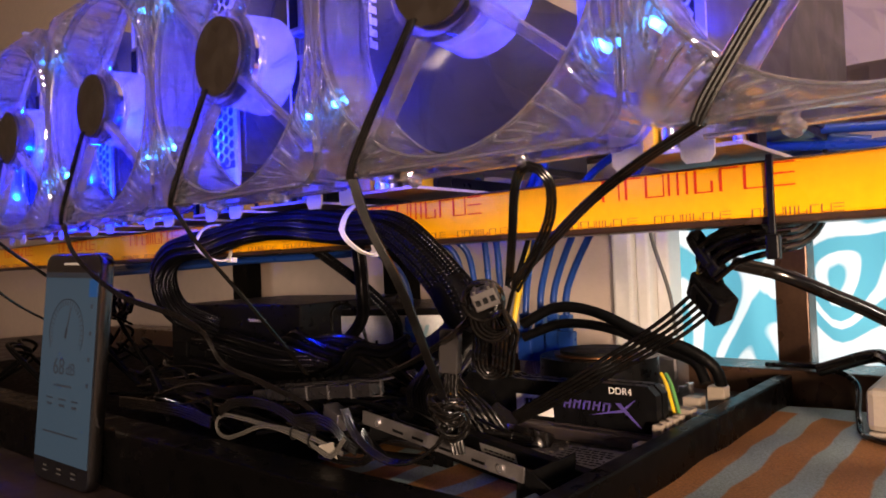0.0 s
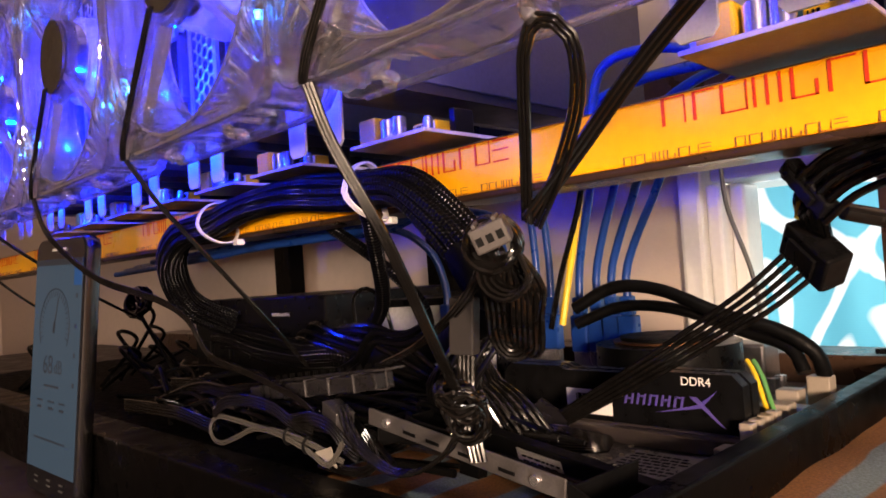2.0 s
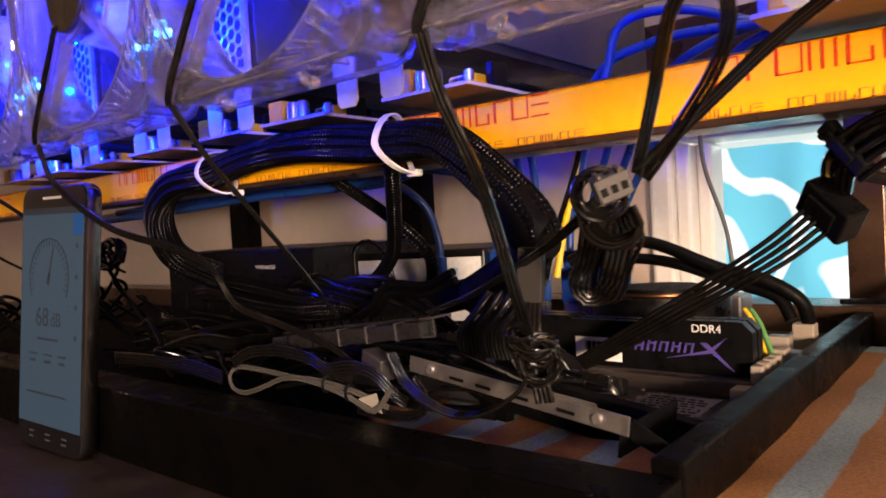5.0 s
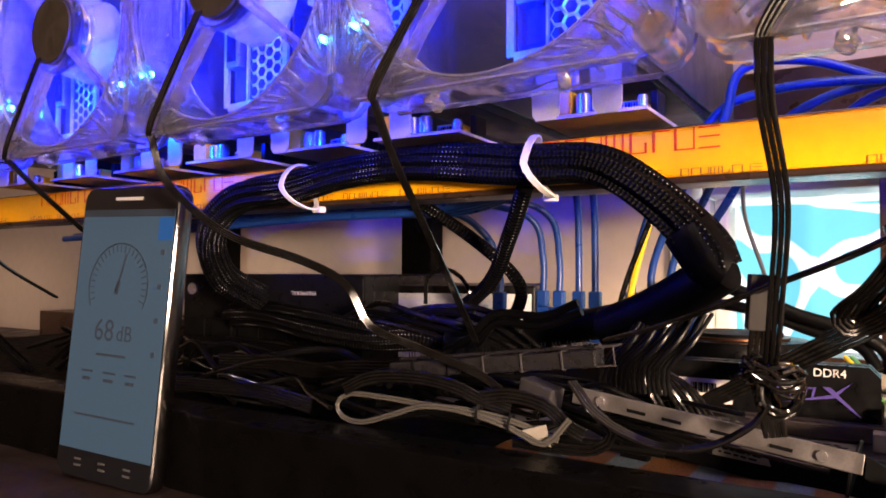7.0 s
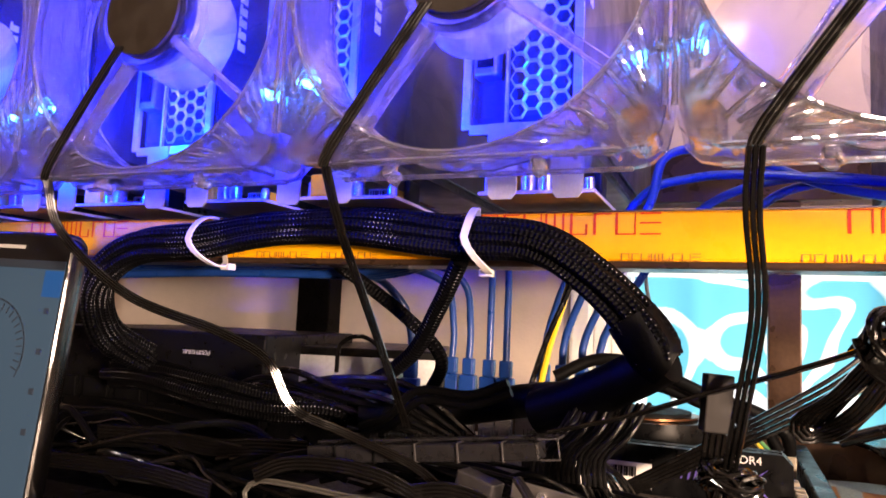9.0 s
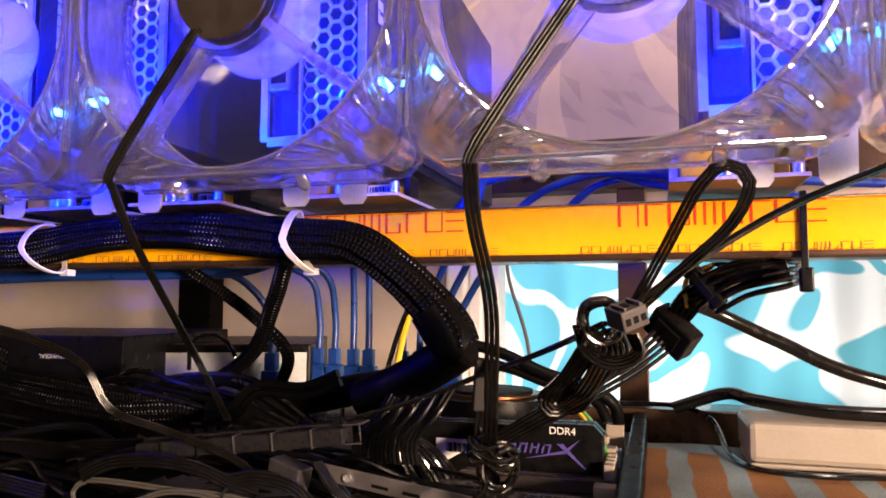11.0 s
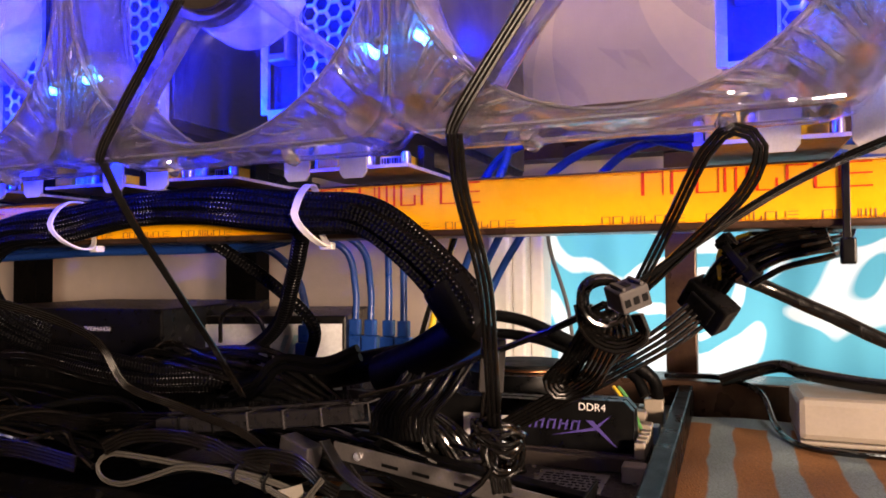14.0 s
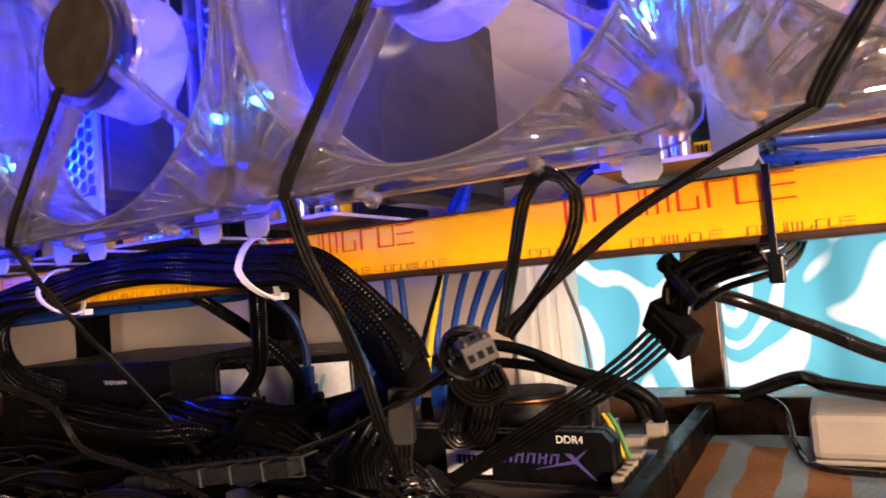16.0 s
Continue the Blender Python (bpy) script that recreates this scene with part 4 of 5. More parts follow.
for x, y, h in ((0.020, 0.232, 0.015), (0.010, 0.240, 0.012), (0.022, 0.252, 0.010), (0.014, 0.262, 0.016), (0.022, 0.282, 0.020), (0.023, 0.172, 0.008), (0.016, 0.300, 0.012)):
    bm = bmesh.new()
    box(bm, (x - 0.0055, y - 0.005, 0.0233), (x + 0.0055, y + 0.005, 0.0233 + h), 0.0007)
    part("header", bm, CREAM_PLASTIC if h != 0.010 else PALE_BLUE, mb)
for k in range(9):
    bm = bmesh.new()
    cyl(bm, 0.0034, 0.0034, 0.009, pose(-0.02 - 0.016 * (k % 5), 0.330 + 0.012 * (k // 5), 0.0278), 14)
    part("capacitor", bm, CAN, mb, smooth=True)
bm = bmesh.new()
box(bm, (-0.160, 0.345, 0.0233), (-0.030, 0.370, 0.050), 0.002)
part("rear_heatsink", bm, GREY_METAL, mb)

ram = thing("memory_module", "black memory module with purple print and a white label", "memory module")
bm = bmesh.new()
plate(bm, [(-0.110, 0.0308), (0.0205, 0.0308), (0.0205, 0.0515), (0.016, 0.0562), (-0.020, 0.0562), (-0.024, 0.0545), (-0.070, 0.0545), (-0.074, 0.0562), (-0.105, 0.0562), (-0.110, 0.0515)], 0.1922, 0.1988)
part("heat_spreader", bm, BLACK_PLASTIC, ram)
up = Matrix.Rotation(radians(90), 4, "X")
lettering("type_mark", "DDR4", 0.0054, pose(0.0000, 0.1919, 0.0524) @ up, PAPER, ram)
bm = bmesh.new()
box(bm, (-0.069, 0.1918, 0.0335), (-0.043, 0.1921, 0.0455))
lab = part("label", bm, PAPER, ram, "white barcode label")
bm = bmesh.new()
for k in range(14):
    box(bm, (-0.063 + 0.0009 * k, 0.1914, 0.0385), (-0.0626 + 0.0009 * k + 0.0003 * (k % 3), 0.1917, 0.0435))
part("barcode", bm, BLACK_MATTE, lab)
# maker's mark as slanted purple strokes and two crossing blades
bm = bmesh.new()
for k in range(5):
    x = -0.036 + 0.0062 * k
    for dx, w in ((0, 0.0010), (0.0033, 0.0010)):
        plate(bm, [(x + dx, 0.0405), (x + dx + w, 0.0405), (x + dx + w + 0.0012, 0.0455), (x + dx + 0.0012, 0.0455)], 0.1915, 0.1920)
    zc = (0.0425, 0.0440, 0.0446, 0.0430, 0.0446)[k]
    plate(bm, [(x + 0.001, zc), (x + 0.004, zc), (x + 0.0042, zc + 0.0008), (x + 0.0012, zc + 0.0008)], 0.1915, 0.1920)
plate(bm, [(-0.020, 0.0375), (0.002, 0.0412), (0.0095, 0.0490), (0.0005, 0.0425)], 0.1913, 0.1918)
plate(bm, [(-0.003, 0.0460), (0.0005, 0.0460), (0.0125, 0.0335), (0.0105, 0.0345)], 0.1910, 0.1914)
part("maker_mark", bm, PURPLE_INK, ram, "purple slanted mark")
for y in (0.2045,):
    copy_thing(ram, pose(0, y - 0.1955, 0))

cooler = thing("cpu_cooler", "low black processor cooler with a copper-coloured ring", "cooler")
bm = bmesh.new()
cyl(bm, 0.040, 0.040, 0.022, pose(-0.055, 0.272, 0.049), 40)
part("fan_shell", bm, BLACK_PLASTIC, cooler, smooth=True)
bm = bmesh.new()
cyl(bm, 0.030, 0.030, 0.0012, pose(-0.055, 0.272, 0.0612), 40)
part("ring", bm, COPPER, cooler, smooth=True)
bm = bmesh.new()
cyl(bm, 0.026, 0.026, 0.002, pose(-0.055, 0.272, 0.0628), 40)
part("hub", bm, BLACK_MATTE, cooler, smooth=True)
for k in range(18):
    bm = bmesh.new()
    a = 2 * math.pi * k / 18
    box(bm, (0.012, -0.0006, -0.006), (0.038, 0.0006, 0.006), m=Matrix.Translation((-0.055, 0.272, 0.031)) @ Matrix.Rotation(a, 4, "Z"))
    part("fin", bm, GREY_METAL, cooler)

# ---- power supplies ----


def supply(name, label, w, d, h, m):
    t = thing(name, label, "power supply")
    bm = bmesh.new()
    box(bm, (-w / 2, 0, 0), (w / 2, d, h), 0.0015)
    part("case", bm, BLACK_PLASTIC, t)
    t.matrix_world = m
    return t


psu = supply("power_supply", "black modular power supply with cables plugged in", 0.165, 0.15, 0.078, pose(-0.365, 0.186, 0.0195, 0, 0, 8))
for i in range(6):
    bm = bmesh.new()
    x = -0.068 + 0.026 * i
    box(bm, (x - 0.010, -0.003, 0.030), (x + 0.010, -0.0002, 0.044), 0.0006)
    part("socket", bm, BLACK_MATTE, psu)
flip = Matrix.Rotation(radians(180), 4, "Y") @ Matrix.Rotation(radians(90), 4, "X")
lettering("socket_mark", "SATA", 0.0040, pose(-0.022, -0.0003, 0.0668) @ flip, GREY_INK, psu)
lettering("socket_mark", "PERIPHERAL", 0.0040, pose(0.032, -0.0003, 0.0645) @ flip, GREY_INK, psu)
bm = bmesh.new()
cyl(bm, 0.0045, 0.0045, 0.002, pose(-0.072, -0.001, 0.0665) @ TO_Y, 20)
part("screw", bm, CAN, psu, smooth=True)

psu2 = supply("power_supply", "black power supply with a white label on its side", 0.130, 0.14, 0.070, pose(-0.255, 0.262, 0.0195, 0, 0, 21))
bm = bmesh.new()
box(bm, (-0.060, -0.0008, 0.016), (0.062, -0.0002, 0.064))
lab = part("label", bm, mat("grey_white_label", (0.62, 0.64, 0.66), 0.5, vary=0.12, scale=40), psu2, "white printed label with slanted grey stripes")
bm = bmesh.new()
for k in range(4):
    plate(bm, [(0.0090 + 0.007 * k, 0.0255), (0.0125 + 0.007 * k, 0.0255), (0.0235 + 0.007 * k, 0.056), (0.020 + 0.007 * k, 0.056)], -0.0014, -0.0010)
part("stripe", bm, PALE_BLUE, lab)
bm = bmesh.new()
for k in range(3):
    box(bm, (-0.030 + 0.012 * k, -0.0014, 0.030), (-0.0275 + 0.012 * k, -0.0010, 0.043))
    box(bm, (-0.030 + 0.012 * k, -0.0014, 0.035), (-0.0215 + 0.012 * k, -0.0010, 0.0375))
part("print_mark", bm, BLACK_MATTE, lab)

# ---- loose drive bracket, power bar, boxes ----
drv = thing("metal_bracket", "grey slotted sheet metal bracket lying over the wires", "bracket")
L = 0.098
bm = bmesh.new()
box(bm, (0.0, 0.0, -0.0066), (L, 0.0012, 0.0), 0.0003)
part("metal_side", bm, GREY_METAL, drv, "grey sheet metal strip with slots")
bm = bmesh.new()
plate(bm, [(L + 0.0006, -0.0074), (L + 0.0006, -0.0005), (L + 0.020, -0.0080), (L + 0.020, -0.0120)], 0.0005, 0.0017)
part("end_plate", bm, BLACK_MATTE, drv, "dark folded end of the bracket")
bm = bmesh.new()
box(bm, (0.006, 0.0455, -0.0370), (0.018, 0.0510, -0.0301), 0.0004)
part("foot", bm, BLACK_MATTE, drv)
for x in (0.0115, 0.0865):
    bm = bmesh.new()
    cyl(bm, 0.0017, 0.0017, 0.0012, pose(x, -0.0004, -0.0034) @ TO_Y, 16)
    part("screw", bm, CAN, drv, smooth=True)
for x in (0.022, 0.035, 0.052, 0.071):
    bm = bmesh.new()
    box(bm, (x, -0.0003, -0.0048), (x + 0.007, 0.0, -0.0036))
    part("slot", bm, BLACK_MATTE, drv)
bm = bmesh.new()
box(bm, (0.004, 0.0445, -0.0300), (L + 0.006, 0.0520, -0.0126), 0.0006)
for x in (0.004, L - 0.004):
    box(bm, (x, 0.0013, -0.0150), (x + 0.0012, 0.0450, -0.0050), 0.0003)
part("body", bm, BLACK_MATTE, drv, "black body set back under the metal strip")
bm = bmesh.new()
plate(bm, [(0.040, -0.0150), (0.062, -0.0150), (0.066, -0.0230), (0.044, -0.0240)], 0.0438, 0.0444)
lab = part("label", bm, WORN_PAPER, drv, "worn white paper label")
bm = bmesh.new()
rnd = random.Random(12)
for j in range(4):
    x = 0.0435 + 0.001 * j
    while x < 0.061:
        w = rnd.uniform(0.001, 0.0035)
        box(bm, (x, 0.0434, -0.0175 - 0.0016 * j), (x + w, 0.0437, -0.0168 - 0.0016 * j))
        x += w + 0.0009
part("print", bm, BLACK_MATTE, lab)
drv.matrix_world = pose(-0.0795, 0.0735, 0.0555, 0, 7.2, -2.0)

HUB_GREY = mat("dull_grey_plastic", (0.03, 0.028, 0.03), 0.4, vary=0.2, scale=400)
HUB_BODY = mat("satin_black_hub", (0.012, 0.0115, 0.013), 0.32, vary=0.2, scale=250, spec=0.45)
hub = thing("fan_hub", "long black fan hub with a row of pin sockets", "fan hub")
bm = bmesh.new()
box(bm, (-0.097, -0.0045, -0.0042), (0.0, 0.0055, 0.0024), 0.0008)
box(bm, (-0.0955, 0.0012, 0.0024), (-0.0015, 0.0050, 0.0040), 0.0005)
part("body", bm, HUB_BODY, hub)
for k in range(5):
    bm = bmesh.new()
    box(bm, (-0.084 + 0.0175 * k, -0.0052, -0.0046), (-0.0832 + 0.0175 * k, 0.0016, 0.0029), 0.0002)
    part("clip", bm, HUB_GREY if k > 1 else BLACK_MATTE, hub)
for k in range(14):
    bm = bmesh.new()
    for j in range(3):
        box(bm, (-0.0905 + 0.0064 * k + 0.0015 * j, 0.0026, 0.0040), (-0.0902 + 0.0064 * k + 0.0015 * j, 0.0029, 0.0062))
    part("pins", bm, BLACK_PLASTIC, hub)
bm = bmesh.new()
for lo, hi in (((0.0, -0.0045, -0.0042), (0.0075, -0.0039, -0.0034)), ((0.0, -0.0045, 0.0030), (0.0075, -0.0039, 0.0038)), ((0.0069, -0.0045, -0.0034), (0.0075, -0.0039, 0.0030)), ((0.0, 0.0049, 0.0030), (0.0075, 0.0055, 0.0038)), ((0.0069, -0.0039, 0.0030), (0.0075, 0.0049, 0.0038))):
    box(bm, lo, hi, 0.0002)
part("socket_frame", bm, HUB_GREY, hub, "open grey socket frame at its end")
hub.matrix_world = pose(-0.0690, 0.0735, 0.0680, 0, -7.0, 0)

adapter = thing("power_adapter", "cream white plastic adapter box lying on the cloth", "adapter box")
bm = bmesh.new()
box(bm, (0.1020, 0.2890, 0.0200), (0.2990, 0.3490, 0.0228), 0.0008)
part("base_shell", bm, CREAM_PLASTIC, adapter)
bm = bmesh.new()
box(bm, (0.1010, 0.2880, 0.0228), (0.3000, 0.3500, 0.0475), 0.004)
part("lid_shell", bm, CREAM_PLASTIC, adapter)
for x in (0.112, 0.288):
    for y in (0.298, 0.340):
        bm = bmesh.new()
        cyl(bm, 0.004, 0.004, 0.0014, Matrix.Translation((x, y, 0.0194)), 14)
        part("foot", bm, BLACK_MATTE, adapter)

# ---- the large braided bundle along the rail ----
bundle = thing("sleeved_cable_bundle", "thick bundle of braided black cables tied along the rail", "cable bundle")
CORE = [(-0.335, 0.150, 0.080), (-0.338, 0.120, 0.098), (-0.328, 0.104, 0.124), (-0.300, 0.101, 0.143), (-0.257, 0.102, 0.1475), (-0.215, 0.101, 0.1530), (-0.165, 0.101, 0.1535), (-0.114, 0.102, 0.1485),
        (-0.080, 0.099, 0.1450), (-0.055, 0.097, 0.1300), (-0.036, 0.097, 0.1110), (-0.032, 0.098, 0.1010)]
rnd = random.Random(4)
for k in range(17):
    a = k * 2.399963
    rr = 0.0098 * math.sqrt((k + 0.5) / 17)
    bm = bmesh.new()
    tube(bm, CORE, 0.0024, 10, 0.003, (rr * math.cos(a), rr * math.sin(a) * 0.75), wob=0.0007, seed=k)
    part("sleeved_cable", bm, SLEEVE, bundle, smooth=True)
bm = bmesh.new()
tube(bm, [(-0.0285, 0.099, 0.1015), (-0.040, 0.106, 0.0945), (-0.062, 0.116, 0.083), (-0.085, 0.126, 0.074)], 0.0095, 16, 0.004, squash=0.8)
part("heat_shrink", bm, SHRINK, bundle, "black heat-shrink sleeve end", smooth=True)
bm = bmesh.new()
tube(bm, [(-0.0415, 0.097, 0.1165), (-0.0335, 0.0975, 0.1040), (-0.0290, 0.099, 0.1005)], 0.0102, 16, 0.003)
part("sleeve_cuff", bm, SHRINK, bundle, smooth=True)
for k in range(12):
    bm = bmesh.new()
    y = 0.120 + 0.0030 * (k % 6)
    z = 0.072 - 0.003 * (k // 6)
    tube(bm, [(-0.082 + 0.002 * (k % 3), y, z + 0.004), (-0.072 - 0.001 * k, y + 0.006, z - 0.004), (-0.066 + 0.0012 * k, y + 0.004, 0.050), (-0.060 + 0.0016 * k, y + 0.008, 0.036)], 0.0011, 7, 0.004)
    part("wire_end", bm, WIRE, bundle, smooth=True)


def zip_tie(c, r, turn, squash=1.0, material=None, label="white nylon cable tie round the bundle"):
    t = thing("cable_tie", label, "cable tie", pose(*c, 0, 0, turn))
    bm = bmesh.new()
    ring = []
    for i in range(29):
        a = 2 * math.pi * i / 28
        ring.append((0.003 * math.sin(a * 0.5) + 0.010 * max(0.0, -math.sin(a)) ** 1.5 + 0.003 * max(0.0, math.sin(a)), r * math.cos(a), r * squash * math.sin(a)))
    rings = []
    for i, q in enumerate(ring):
        a = 2 * math.pi * i / 28
        n_ = Vector((0, math.cos(a), math.sin(a)))
        q = Vector(q)
        rings.append([q + n_ * 0.0005 + Vector((0.0016, 0, 0)), q + n_ * 0.0005 - Vector((0.0016, 0, 0)), q - n_ * 0.0005 - Vector((0.0016, 0, 0)), q - n_ * 0.0005 + Vector((0.0016, 0, 0))])
    loft(bm, rings, cap=True)
    part("strap", bm, material or TIE_WHITE, t, smooth=True)
    bm = bmesh.new()
    box(bm, (0.0055, r * 0.55, -r * squash - 0.0012), (0.0120, r * 0.55 + 0.005, -r * squash + 0.0022), 0.0006)
    part("lock", bm, material or TIE_WHITE, t)
    return t


zip_tie((-0.114, 0.103, 0.1470), 0.0132, 8, 1.05)
zip_tie((-0.257, 0.103, 0.1465), 0.0132, -4, 0.95)

# second sleeved lead that drops from the bundle to the supply
cable("sleeved_cable", "braided black cable dropping from the rail to the power supply", [(-0.118, 0.110, 0.139), (-0.135, 0.128, 0.118), (-0.160, 0.150, 0.092), (-0.200, 0.165, 0.072), (-0.245, 0.165, 0.064), (-0.300, 0.170, 0.066)], 0.0042, SLEEVE, seg=12)
cable("sleeved_cable", "braided black cable crossing behind the rail", [(-0.205, 0.150, 0.140), (-0.170, 0.160, 0.115), (-0.150, 0.170, 0.092), (-0.165, 0.190, 0.070)], 0.0036, SLEEVE, seg=12)
for k in range(5):
    z = 0.070 - 0.0055 * (k % 3)
    y = 0.158 - 0.007 * (k // 2)
    cable("sleeved_cable", "braided black cable lying before the power supplies", [(-0.375, y + 0.012, z + 0.004), (-0.330, y, z + 0.006), (-0.280, y - 0.004, z + 0.002 * (k % 2)), (-0.240, y, z - 0.004), (-0.205, y + 0.006, z - 0.003), (-0.185, y + 0.018, z - 0.012)], 0.0036, SLEEVE, seg=12, group="sleeved cables before the supplies")
# black blob of joined leads over the hub
cable("taped_lead", "thick taped black lead over the board", [(-0.185, 0.150, 0.058), (-0.140, 0.165, 0.066), (-0.100, 0.170, 0.074), (-0.078, 0.150, 0.078)], 0.0085, SHRINK, seg=14)
cable("taped_lead", "black sleeved power lead arching to the board", [(-0.110, 0.262, 0.080), (-0.085, 0.268, 0.092), (-0.056, 0.270, 0.0895), (-0.020, 0.270, 0.0750), (0.007, 0.272, 0.067), (0.022, 0.276, 0.056), (0.024, 0.282, 0.044)], 0.0038, SHRINK, seg=12)
cable("taped_lead", "black sleeved power lead arching behind the memory", [(-0.112, 0.266, 0.070), (-0.084, 0.274, 0.080), (-0.050, 0.276, 0.078), (-0.015, 0.278, 0.066), (0.010, 0.276, 0.058), (0.018, 0.272, 0.046)], 0.0034, SHRINK, seg=12)

# ---- blue riser cables ----


def usb_lead(x, y, pts):
    t = thing("riser_cable", "blue riser cable plugged upright into the board", "cable", group="blue riser cables")
    bm = bmesh.new()
    tube(bm, [(x, y, 0.084)] + pts, 0.0026, 10, 0.006)
    part("cord", bm, BLUE_CABLE, t, smooth=True)
    bm = bmesh.new()
    box(bm, (x - 0.0062, y - 0.0040, 0.050), (x + 0.0062, y + 0.0040, 0.074), 0.0012)
    box(bm, (x - 0.0042, y - 0.0034, 0.074), (x + 0.0042, y + 0.0034, 0.086), 0.0012)
    part("plug", bm, BLUE_CABLE, t)
    bm = bmesh.new()
    box(bm, (x - 0.0056, y - 0.0022, 0.034), (x + 0.0056, y + 0.0022, 0.0498))
    part("plug_shell", bm, CAN, t)
    bm = bmesh.new()
    box(bm, (x - 0.0075, y - 0.0075, 0.0235), (x + 0.0075, y + 0.0075, 0.0338), 0.0006)
    part("adapter", bm, PCB, t)
    return t


for k, (x, y) in enumerate(((-0.196, 0.302), (-0.182, 0.300), (-0.166, 0.298), (-0.153, 0.296))):
    usb_lead(x, y, [(x, y, 0.110), (x - 0.006 + 0.003 * k, y - 0.01, 0.140), (x - 0.03 - 0.02 * (k < 1), y - 0.03, 0.152), (x - 0.10, y - 0.05, 0.150 - 0.002 * k), (x - 0.32, y - 0.06, 0.146 - 0.003 * k)] if k < 2 else
             [(x, y, 0.115), (x + 0.002, y - 0.008, 0.150), (x + 0.004, y - 0.03, 0.180), (x + 0.02, y - 0.05, 0.186)])
for k, (x, y) in enumerate(((-0.124, 0.288), (-0.112, 0.290), (-0.098, 0.286), (-0.086, 0.284))):
    usb_lead(x, y, [(x + 0.002, y, 0.105), (x + 0.014 + 0.003 * k, y - 0.005, 0.140), (x + 0.030 + 0.006 * k, y - 0.01, 0.168), (x + 0.075 + 0.012 * k, y - 0.01, 0.178), (x + 0.16 + 0.02 * k, y + 0.01, 0.176 + 0.003 * k), (x + 0.42, y + 0.02, 0.172)])
usb_lead(-0.200, 0.240, [(-0.200, 0.240, 0.098), (-0.207, 0.232, 0.125), (-0.235, 0.21, 0.142), (-0.34, 0.18, 0.140), (-0.52, 0.17, 0.136)])
for k in range(3):
    cable("riser_cable", "blue riser cable running along under the rail", [(-0.60, 0.165 + 0.01 * k, 0.128 + 0.003 * k), (-0.42, 0.160 + 0.008 * k, 0.131 + 0.003 * k), (-0.30, 0.158 + 0.008 * k, 0.1345 + 0.002 * k), (-0.20, 0.165 + 0.01 * k, 0.1365), (-0.15, 0.19, 0.150)], 0.0026, BLUE_CABLE, seg=10, group="blue riser cables")
for k, pts in enumerate(([(-0.075, 0.205, 0.150), (-0.050, 0.200, 0.183), (-0.027, 0.200, 0.191), (0.003, 0.200, 0.192), (0.061, 0.205, 0.187), (0.16, 0.215, 0.180)],
                         [(-0.060, 0.195, 0.150), (-0.046, 0.195, 0.178), (-0.038, 0.200, 0.204), (-0.007, 0.205, 0.205), (0.049, 0.210, 0.184), (0.15, 0.220, 0.172)],
                         [(-0.040, 0.215, 0.150), (-0.026, 0.212, 0.173), (0.002, 0.210, 0.188), (0.040, 0.212, 0.192), (0.10, 0.220, 0.184)],
                         [(-0.020, 0.220, 0.150), (0.000, 0.218, 0.172), (0.022, 0.215, 0.187), (0.060, 0.218, 0.190), (0.12, 0.225, 0.178)])):
    cable("riser_cable", "blue riser cable arching above the rail", pts, 0.0024, BLUE_CABLE, seg=10, group="blue riser cables")
cable("yellow_wire", "yellow wire standing among the blue cables", [(-0.120, 0.262, 0.070), (-0.114, 0.264, 0.100), (-0.102, 0.262, 0.140), (-0.096, 0.262, 0.170)], 0.0022, YELLOW_WIRE)
cable("black_wire", "black wire standing among the blue cables", [(-0.126, 0.258, 0.068), (-0.116, 0.258, 0.100), (-0.098, 0.258, 0.145), (-0.094, 0.258, 0.170)], 0.0018, WIRE)

# ---- hanging fan leads ----
ribbon("fan_lead", "flat black fan lead hanging to a tied knot", [(0.000, -0.0010, 0.1570), (-0.0006, 0.006, 0.142), (0.001, 0.020, 0.118), (-0.003, 0.038, 0.090), (-0.006, 0.050, 0.072)], 0.00078, 3, up=(0, 1, 0))
ribbon("fan_lead", "flat black fan lead hanging down to the fan hub", [(-0.1200, -0.0010, 0.1570), (-0.1215, 0.012, 0.140), (-0.1225, 0.034, 0.116), (-0.1235, 0.058, 0.090), (-0.124, 0.075, 0.070)], 0.0006, 3, up=(0, 1, 0))
ribbon("fan_lead", "flat black fan lead sagging to the tangle of wires", [(-0.2400, -0.0010, 0.1570), (-0.236, 0.004, 0.138), (-0.215, 0.018, 0.116), (-0.185, 0.034, 0.104), (-0.166, 0.040, 0.094), (-0.158, 0.046, 0.077), (-0.140, 0.056, 0.068), (-0.116, 0.064, 0.058), (-0.104, 0.066, 0.050)], 0.00055, 4, up=(0, 1, 0))
ribbon("fan_lead", "flat black fan lead running back to the far tangle", [(-0.3600, -0.0010, 0.1570), (-0.362, 0.020, 0.140), (-0.368, 0.060, 0.112), (-0.372, 0.100, 0.088)], 0.0009, 3, up=(0, 1, 0))
ribbon("fan_lead", "flat black fan lead running back to the far tangle", [(-0.4800, -0.0010, 0.1570), (-0.482, 0.020, 0.138), (-0.490, 0.060, 0.104), (-0.494, 0.100, 0.080)], 0.0009, 3, up=(0, 1, 0))
